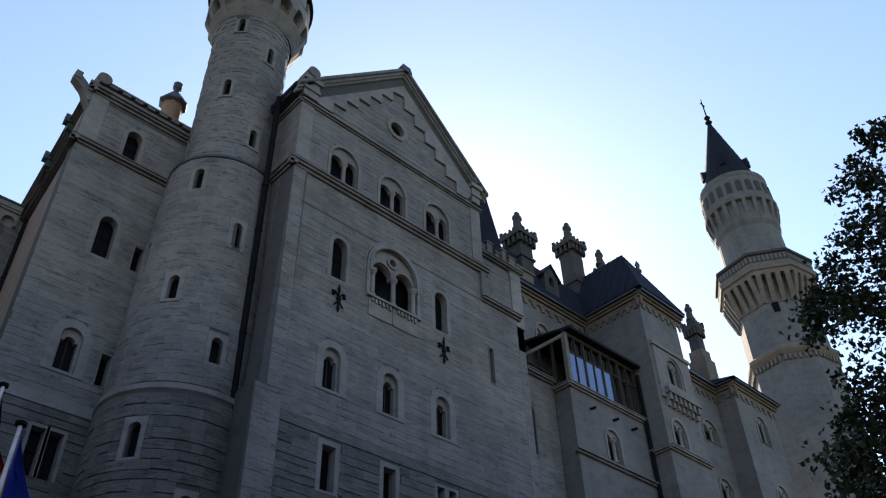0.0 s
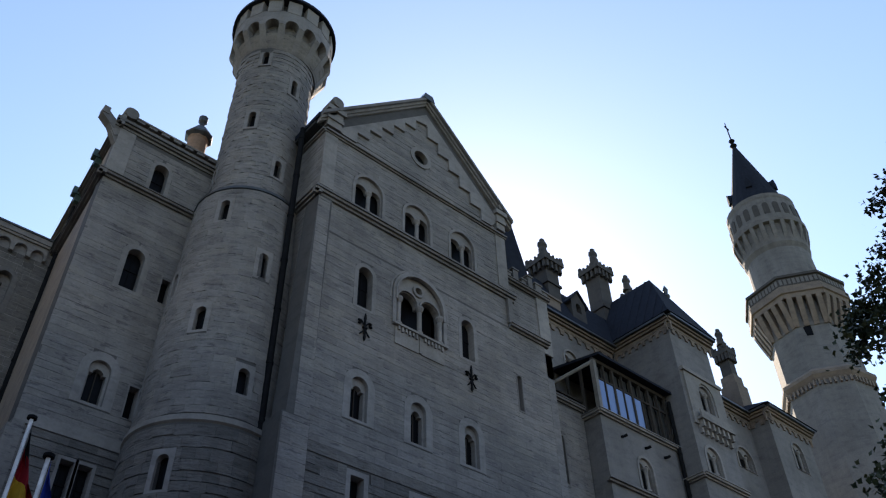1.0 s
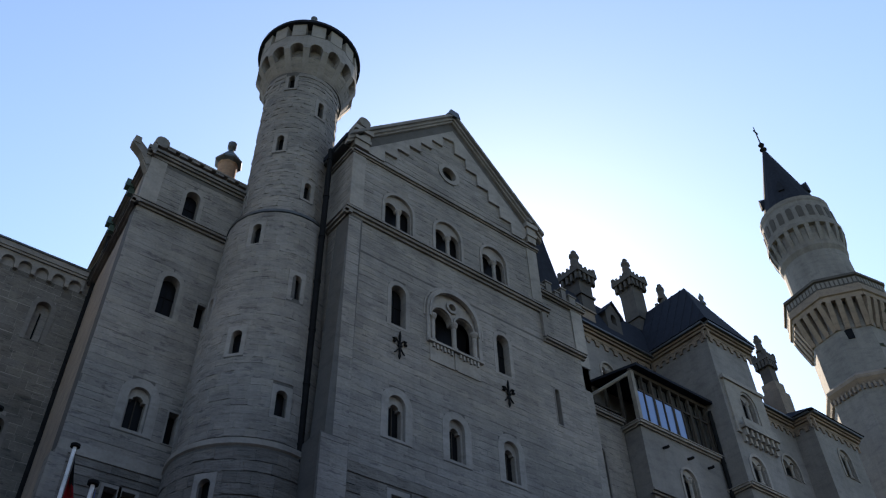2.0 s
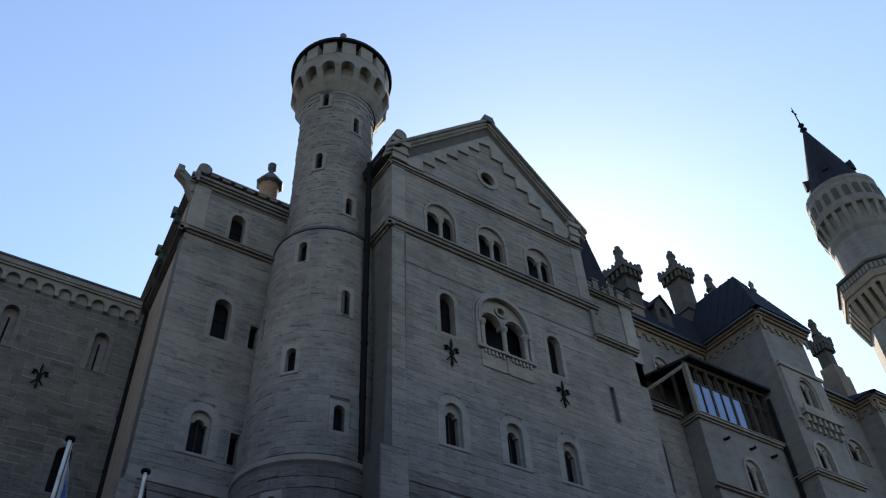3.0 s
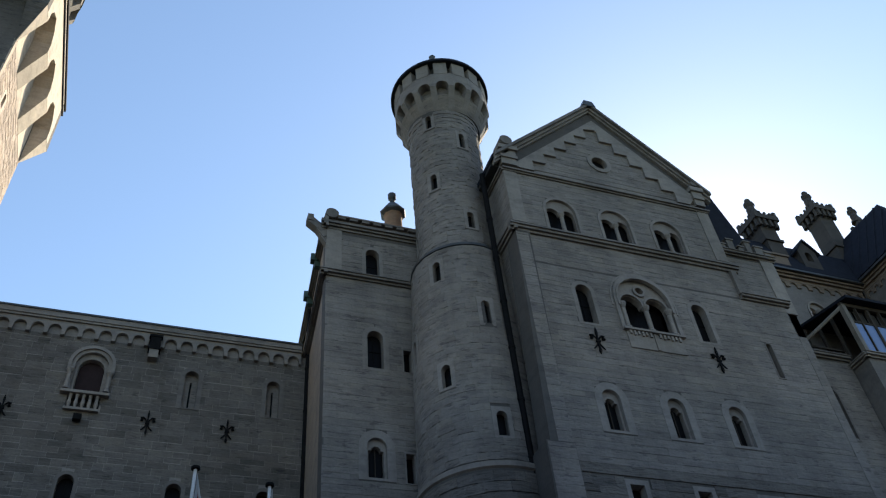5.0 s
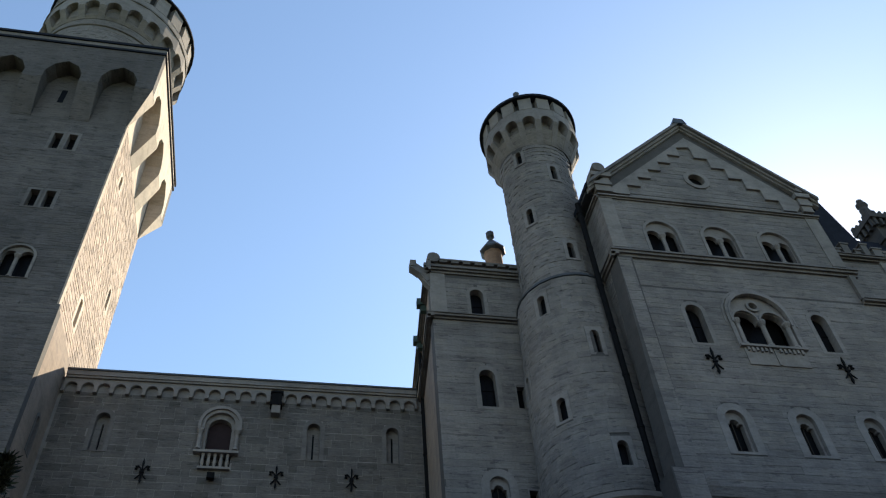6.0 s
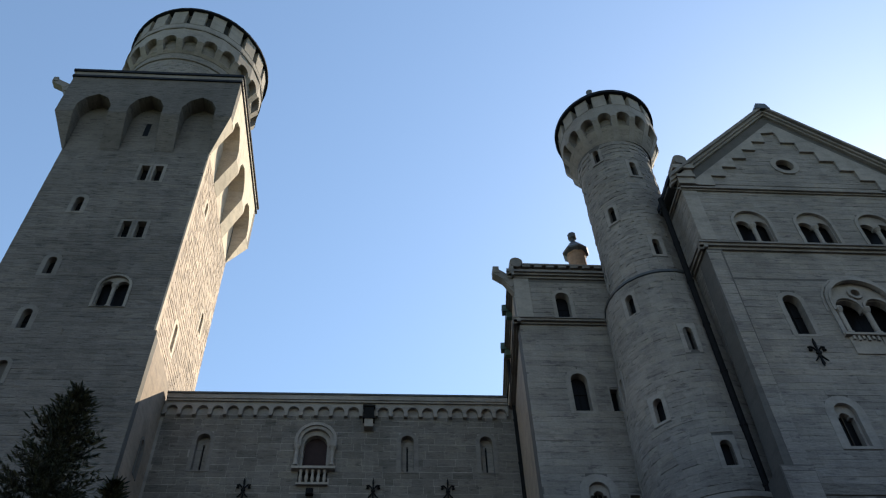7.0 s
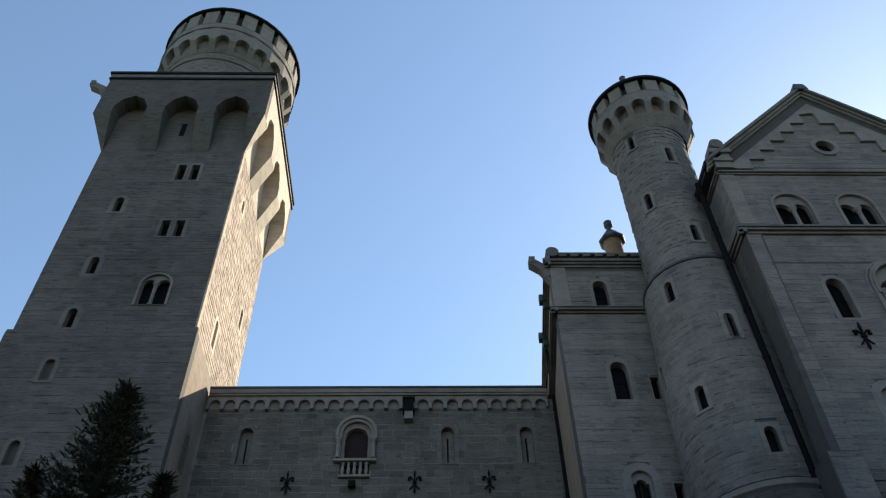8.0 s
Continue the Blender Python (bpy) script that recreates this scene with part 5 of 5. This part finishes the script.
BLUE, PALEBLUE, WHITE = cloth_mat("blue_cloth", (0.012, 0.04, 0.32)), cloth_mat("pale_blue_cloth", (0.22, 0.34, 0.7)), cloth_mat("white_cloth", (0.7, 0.7, 0.72))
RED, BLACK, GOLD = cloth_mat("red_cloth", (0.3, 0.008, 0.016)), cloth_mat("black_cloth", (0.012, 0.012, 0.014)), cloth_mat("gold_cloth", (0.6, 0.36, 0.03))


def flagpole(x, y, z, label, bands, side=1, length=3.6, width=0.85, across=False):
    """A white pole with a black cap and a limp flag of stacked colour bands."""
    ob = thing("flagpole", (x, y, G0), label, "flagpole", "flagpoles")
    bm = lathe(bmesh.new(), [(0.075, G0), (0.045, z - 0.05)], x, y, 10)
    child("pole", bm, POLE, ob)
    bm = lathe(bmesh.new(), [(0.05, z - 0.06), (0.12, z - 0.05), (0.12, z + 0.02), (0.05, z + 0.06)], x, y, 12)
    child("cap", bm, IRON, ob)
    n = len(bands)
    for k, mt in enumerate(bands):
        bm = bmesh.new()
        rows = []
        for i in range(7):
            t = i / 6 if across else (k + i / 6) / n
            row = []
            for j in range(11):
                s = (k + j / 10) / n if across else j / 10
                w = width * (0.12 + 0.88 * min(1, t * length / 1.1))
                fold = 0.11 * math.sin(s * 11 + t * 2.5 + x) * (0.3 + t)
                row.append(bm.verts.new((x + side * (0.06 + s * w * (0.75 + 0.2 * math.sin(3 * t + x))), y - 0.02 + fold, z - 0.12 - t * length - s * (0.35 + 0.5 * s))))
            rows.append(row)
        for a, b in zip(rows, rows[1:]):
            for j in range(10):
                bm.faces.new((a[j], a[j + 1], b[j + 1], b[j]))
        bmesh.ops.solidify(bm, geom=bm.faces[:], thickness=0.006)
        child("flag_band", bm, mt, ob)
    return ob


flagpole(0.9, 20.1, 12.75, "white flagpole with a limp white and red flag", (WHITE, RED), 1, 2.8, 0.8, True)
flagpole(2.9, 20.1, 12.45, "white flagpole with a limp pale blue flag", (WHITE, PALEBLUE, WHITE), 1, 3.0, 0.6, True)
flagpole(4.85, 20.1, 12.1, "white flagpole with a limp black, red and gold flag", (BLACK, RED, GOLD), 1, 2.1, 0.75)
flagpole(4.75, 17.1, 9.8, "white flagpole with a limp deep blue flag", (BLUE, BLUE), 1, 3.2, 1.6)


# ---- trees ----
def leaf_mat(name, a, b):
    m, nt, bs = mat(name, 0.6)
    c = ramp(nt, nt.nodes.new("ShaderNodeNewGeometry").outputs["Random Per Island"], [(0.0, a), (1.0, b)])
    nt.links.new(c, bs.inputs["Base Color"])
    bs.inputs["Transmission Weight"].default_value = 0.0
    return m


NEEDLE = leaf_mat("spruce_needles", (0.009, 0.015, 0.008), (0.06, 0.066, 0.022))
LEAF = leaf_mat("maple_leaves", (0.015, 0.03, 0.01), (0.05, 0.07, 0.02))


def spruce(x, y, h, spread, seed, label):
    """Trunk, drooping whorls of boughs and short needle sprays all along them."""
    r = random.Random(seed)
    ob = thing("spruce", (x, y, G0), label, "tree", "spruces beside the wall")
    bm = tube(bmesh.new(), [(x, y, G0), (x + 0.03, y, G0 + h * 0.5), (x, y, G0 + h)], [0.02 * h, 0.011 * h, 0.01], 8)
    child("trunk", bm, BARK, ob)
    verts, faces = [], []

    def spray(p, d, L, w):
        s = d.cross(Vector((r.uniform(-1, 1), r.uniform(-1, 1), r.uniform(-1, 1)))).normalized() * w
        n = len(verts)
        verts.extend(tuple(v) for v in (p - s * 0.4, p + s * 0.4, p + d * L * 0.6 + s, p + d * L, p + d * L * 0.6 - s))
        faces.append((n, n + 1, n + 2, n + 3, n + 4))
    z = h * 0.12
    while z < h * 0.985:
        f = 1 - z / h
        reach = spread * (0.03 + f ** 0.9) * r.uniform(0.75, 1.15)
        for k in range(r.randint(8, 11)):
            a = r.uniform(0, 2 * math.pi)
            out = Vector((math.cos(a), math.sin(a), 0))
            L = reach * r.uniform(0.6, 1.15)
            n = max(4, int(L / 0.04))
            for i in range(n):
                t = (i + r.random()) / n
                c = Vector((x, y, G0 + z)) + out * L * t + Vector((0, 0, -0.12 * L * t + 0.4 * L * t * t))
                for q in range(9):
                    side = Vector((-out.y, out.x, 0)) * r.uniform(-1, 1)
                    d = (out * r.uniform(0.2, 1.0) + 0.8 * side + Vector((0, 0, r.uniform(-0.25, 0.9)))).normalized()
                    spray(c, d, r.uniform(0.04, 0.1), r.uniform(0.004, 0.009))
            spray(Vector((x, y, G0 + z)) + out * L, (out + Vector((0, 0, 0.5))).normalized(), 0.14, 0.015)
        z += 0.05 + 0.13 * f
    me = bpy.data.meshes.new("crown")
    me.from_pydata(verts, [], faces)
    me.materials.append(NEEDLE)
    cr = new("crown", me)
    cr.parent = ob
    cr.location = (-x, -y, -G0)
    return ob


spruce(-4.9, 9.4, 9.4, 2.7, 3, "tall dense dark green spruce with a ragged tip")
spruce(-5.78, 9.4, 7.95, 1.3, 5, "smaller dark green spruce leaning on its neighbour")
spruce(-3.98, 9.4, 7.8, 1.2, 8, "young dark green spruce with a thin top")
spruce(-5.3, 9.6, 7.6, 1.8, 12, "dark green spruce close to the tallest one")


def maple(x, y, h, label):
    """Trunk, forking limbs and a loose crown of small lobed leaves in clumps."""
    r = random.Random(21)
    ob = thing("maple", (x, y, G0), label, "tree")
    bm = tube(bmesh.new(), [(x, y, G0), (x + 0.1, y, 1.8), (x - 0.05, y + 0.1, 4.0), (x, y, h * 0.8)], [0.24, 0.19, 0.13, 0.04], 10)
    child("trunk", bm, BARK, ob)
    verts, faces = [], []
    LOBE = ((0, -0.5), (0.48, -0.12), (0.26, 0.1), (0, 0.58), (-0.26, 0.1), (-0.48, -0.12))
    tips = []
    c0 = Vector((x, y, 4.95))
    for k in range(160):
        while True:
            v = Vector((r.uniform(-1, 1), r.uniform(-1, 1), r.uniform(-1, 1)))
            if 0.35 < v.length < 1:
                break
        taper = 1 - 0.42 * max(0.0, v.z)
        tip = c0 + Vector((v.x * 2.1 * taper, v.y * 2.7 * taper, v.z * 4.7))
        base = Vector((x, y, max(2.0, min(h * 0.72, tip.z - r.uniform(0.8, 2.2)))))
        mid = base.lerp(tip, 0.5) + Vector((0, 0, r.uniform(0.0, 0.4)))
        bm = tube(bmesh.new(), [base, mid, tip], [0.05, 0.03, 0.012], 5)
        child("limb", bm, BARK, ob)
        tips += [(tip, 0.75), (mid.lerp(tip, 0.5), 0.72)]
    # leafy boughs that reach out over the courtyard: (y, z, spread)
    boughs = ((3.07, 7.57, 0.22), (2.82, 7.52, 0.25), (2.56, 7.55, 0.35), (2.38, 7.87, 0.30), (2.22, 7.53, 0.45), (2.42, 7.15, 0.40), (2.16, 7.02, 0.50), (2.05, 8.02, 0.35), (1.83, 7.97, 0.45), (1.96, 8.49, 0.25), (1.80, 8.85, 0.30), (1.60, 8.71, 0.35), (1.43, 9.21, 0.20), (1.29, 9.57, 0.15), (2.31, 6.51, 0.35), (2.58, 6.27, 0.35), (2.41, 6.13, 0.45), (2.85, 6.25, 0.25), (2.76, 5.94, 0.40), (2.58, 5.74, 0.50), (3.09, 5.73, 0.30), (2.92, 5.47, 0.45), (2.74, 5.29, 0.50), (2.96, 5.18, 0.50), (2.01, 6.65, 0.80), (1.61, 7.58, 0.70), (2.34, 5.58, 0.80), (1.28, 8.66, 0.50), (2.02, 5.97, 1.00), (2.75, 4.95, 0.5), (2.45, 5.0, 0.6), (2.2, 5.3, 0.7))
    for by, bz, sp in boughs:
        q = (9.37 + r.uniform(-0.3, 0.3), by - 0.1, bz - 0.4)
        tip = Vector(q)
        base = Vector((x, y, tip.z - 1.2))
        bm = tube(bmesh.new(), [base, base.lerp(tip, 0.55) + Vector((0, 0, 0.25)), tip], [0.06, 0.035, 0.01], 5)
        child("limb", bm, BARK, ob)
        tips += [(tip + Vector((r.gauss(0, 0.5 * sp), r.gauss(0, 0.5 * sp), r.gauss(0, 0.5 * sp))), 0.42 * sp + 0.1) for g in range(3 + int(14 * sp))]
    for tip, sp in tips:
        for i in range(44 if sp < 0.7 else 60):
            p = tip + Vector((r.gauss(0, sp * 0.36), r.gauss(0, sp * 0.36), r.gauss(0, sp * 0.33)))
            n = Vector((r.gauss(0, 1), r.gauss(0, 1), r.gauss(0.4, 1))).normalized()
            a = n.orthogonal().normalized()
            b = n.cross(a)
            s = r.uniform(0.045, 0.085)
            k = len(verts)
            verts.extend(tuple(p + a * u * s + b * w * s + n * 0.12 * s * abs(u)) for u, w in LOBE)
            faces.append(tuple(range(k, k + 6)))
    me = bpy.data.meshes.new("crown")
    me.from_pydata(verts, [], faces)
    me.materials.append(LEAF)
    cr = new("crown", me)
    cr.parent = ob
    cr.location = (-x, -y, -G0)
    return ob


maple(10.85, -1.1, 10.1, "maple with a loose dark green crown of lobed leaves")


# ---- stones of the walls ----
def spans(poly, z):
    xs = sorted(x0 + (z - z0) * (x1 - x0) / (z1 - z0) for (x0, z0), (x1, z1) in zip(poly, poly[1:] + poly[:1]) if (z0 > z) != (z1 > z))
    return list(zip(xs[::2], xs[1::2]))


def unit_stone():
    """A block one unit wide and high: a rough face with chamfered edges, no back."""
    c = 0.014
    bm = bmesh.new()
    back = [bm.verts.new((u, 0.04, z)) for u, z in ((-0.5, -0.5), (0.5, -0.5), (0.5, 0.5), (-0.5, 0.5))]
    rim = [bm.verts.new((u, 0.006, z)) for u, z in ((-0.5, -0.5), (0.5, -0.5), (0.5, 0.5), (-0.5, 0.5))]
    fr = [bm.verts.new((u, 0.0, z)) for u, z in ((-0.499, -0.5 + c), (0.499, -0.5 + c), (0.499, 0.5 - c), (-0.499, 0.5 - c))]
    for i in range(4):
        j = (i + 1) % 4
        bm.faces.new((back[i], back[j], rim[j], rim[i]))
        bm.faces.new((rim[i], rim[j], fr[j], fr[i]))
    bm.faces.new(fr)
    bmesh.ops.recalc_face_normals(bm, faces=bm.faces)
    me = bpy.data.meshes.new("stone")
    bm.to_mesh(me)
    bm.free()
    me.materials.append(STONE_OB)
    return me


STONE_MESH = unit_stone()
BLOCKS = {}
for mt in (SUNLIT_RUBBLE_OB, SHADED_ASHLAR_OB, SHADED_TOWERSTONE_OB):
    BLOCKS[mt.name] = STONE_MESH.copy()
    BLOCKS[mt.name].materials[0] = mt
UV = [tuple(v.co) for v in STONE_MESH.vertices]
UF = [tuple(p.vertices) for p in STONE_MESH.polygons]


def lay(u0, u1, z0, z1, holes, course, rng, gaps=(0.0, 0.0, 0.0, 0.0, 0.0, 0.0, 0.005, 0.013), longest=1.7, joint=0.0):
    """Courses of blocks of uneven height and length, broken round the openings."""
    out = []
    z = z0
    while z < z1 - 0.12:
        h = min(course * rng.uniform(0.8, 1.25), z1 - z)
        cuts = [s for poly in holes for zz in (z + 0.5 * h,) for s in spans(poly, zz)]
        u = u0 - rng.uniform(0, 0.6)
        while u < u1:
            L = rng.uniform(0.32 * longest, longest)
            a, b = max(u, u0), min(u + L, u1)
            u += L
            bits = [(a, b)]
            for c0, c1 in cuts:
                bits = [q for p0, p1 in bits for q in ((p0, min(p1, c0)), (max(p0, c1), p1)) if q[1] - q[0] > 0.1]
            for p0, p1 in bits:
                g = rng.choice(gaps)
                out.append((p0 + joint, p1 - joint, z + g, z + h - 0.001, rng.choice((0.8, 0.9, 1.0, 1.1, 1.25))))
        z += h
    return out


def set_stones(wall, frames, proud, rng, limit, mats=None):
    """The first blocks as pieces of their own, the rest as one mesh."""
    verts, faces = [], []
    off = Vector((0, 0, 0))
    root = wall
    while root is not None:
        off += root.location
        root = root.parent
    for k, (mm, a, b, z0, z1, lift) in enumerate(frames):
        p = proud * lift * rng.uniform(0.8, 1.2)
        fit = mm @ Matrix.Translation(((a + b) / 2, -p, (z0 + z1) / 2)) @ Matrix.Rotation(rng.gauss(0, 0.003), 4, "Z") @ Matrix.Rotation(rng.gauss(0, 0.005), 4, "X") @ Matrix.Diagonal((b - a, 1.6, z1 - z0, 1))
        fit = Matrix.Translation(-off) @ fit
        if k < limit:
            ob = bpy.data.objects.new("stone", BLOCKS[mats[1].name] if mats else STONE_MESH)
            scene.collection.objects.link(ob)
            ob.parent = wall
            ob.matrix_basis = fit
        else:
            n = len(verts)
            verts += [tuple(fit @ Vector(v)) for v in UV]
            faces += [tuple(n + i for i in f) for f in UF]
    if verts:
        me = bpy.data.meshes.new("masonry")
        me.from_pydata(verts, [], faces)
        me.materials.append(mats[0] if mats else STONE)
        ob = new("masonry", me)
        ob.parent = wall
        tagged(ob, "coursed grey limestone blocks", kind="stuff")


ROUGH, SMOOTH = (0.0, 0.01, 0.02, 0.035, 0.055), (0.0, 0.0, 0.0, 0.0, 0.0, 0.003, 0.008, 0.02)
rng = random.Random(7)
done = {}
for wall, mm, u0, u1, z0, z1, holes, course, proud, mats, laid in STONES:
    fr = [(mm, *s) for s in lay(u0, u1, z0, z1, [list(h) for h in holes], course, rng, *(laid or (ROUGH if proud > 0.018 else SMOOTH,)))]
    fr.sort(key=lambda f: f[3])
    used = done.get(wall.name, 0)
    set_stones(wall, fr, proud, rng, max(0, 300 - used), mats)
    done[wall.name] = used + min(len(fr), 300)

# gable triangle
fr = []
z = 32.6
while z < 38.4:
    h = rng.uniform(0.3, 0.42)
    half = min(5.3, 38.6 - (z + h)) - 0.2
    fr += [(FRONT(YF), *s) for s in lay(GC - half, GC + half, z, z + h, [disc(*oc, 0.7, 28)], h, rng)] if half > 0.4 else []
    z += h
set_stones([c for c in gab.children if c.name.startswith("front_wall")][0], fr, 0.02, rng, 0)

# curved blocks of the stair tower
for wall, rad, z0, z1, course, proud in ((lowt, rad_low, 16.55, 28.0, 0.29, 0.014), (lowt, rad_low, 9.0, 16.1, 0.38, 0.03), (upt, rad_up, 28.3, 39.1, 0.28, 0.012)):
    fr = []
    z = z0
    while z < z1 - 0.1:
        h = min(course * rng.uniform(0.8, 1.25), z1 - z)
        r = rad(z + h / 2)
        lift = rng.uniform(0.7, 1.3)
        a = -110 + rng.uniform(0, 8)
        while a < 110:
            da = math.degrees(rng.uniform(0.4, 0.8) / r)
            bits = [(a, a + da)]
            for dg, zz, w, hh in tower_wins:
                if zz - 0.12 < z + 0.55 * h and z + 0.45 * h < zz + hh + 0.18:
                    ha = math.degrees((w / 2 + 0.165) / r)
                    bits = [q for p0, p1 in bits for q in ((p0, min(p1, dg - ha)), (max(p0, dg + ha), p1)) if q[1] - q[0] > 1.0]
            for p0, p1 in bits:
                half = r * math.tan(radians((p1 - p0) / 2))
                fr.append((round_face(TX, TY, r + 0.004, (p0 + p1) / 2, FACE), -half, half, z + rng.choice(ROUGH if z < 16 else SMOOTH), z + h - 0.001, lift * rng.uniform(0.8, 1.2)))
            a += da
        z += h
    set_stones(wall, fr, proud, rng, 150, (SHADED_ASHLAR, SHADED_ASHLAR_OB) if z0 < 16 else None)
# round turret and tower head
fr = []
z = ZH + 0.3
while z < 56.8:
    h = rng.uniform(0.34, 0.46)
    a = -100.0
    while a < 100:
        da = rng.uniform(8, 15)
        half = 4.74 * math.tan(radians(da / 2))
        fr.append((round_face(CX, CY, 4.73, a + da / 2, math.atan2(-CY, -CX)), -half + 0.006, half - 0.006, z + 0.006, z + h - 0.006, 1.0))
        a += da
    z += h
set_stones([c for c in sq.children if c.name.startswith("turret_drum")][0], fr, 0.02, rng, 0)
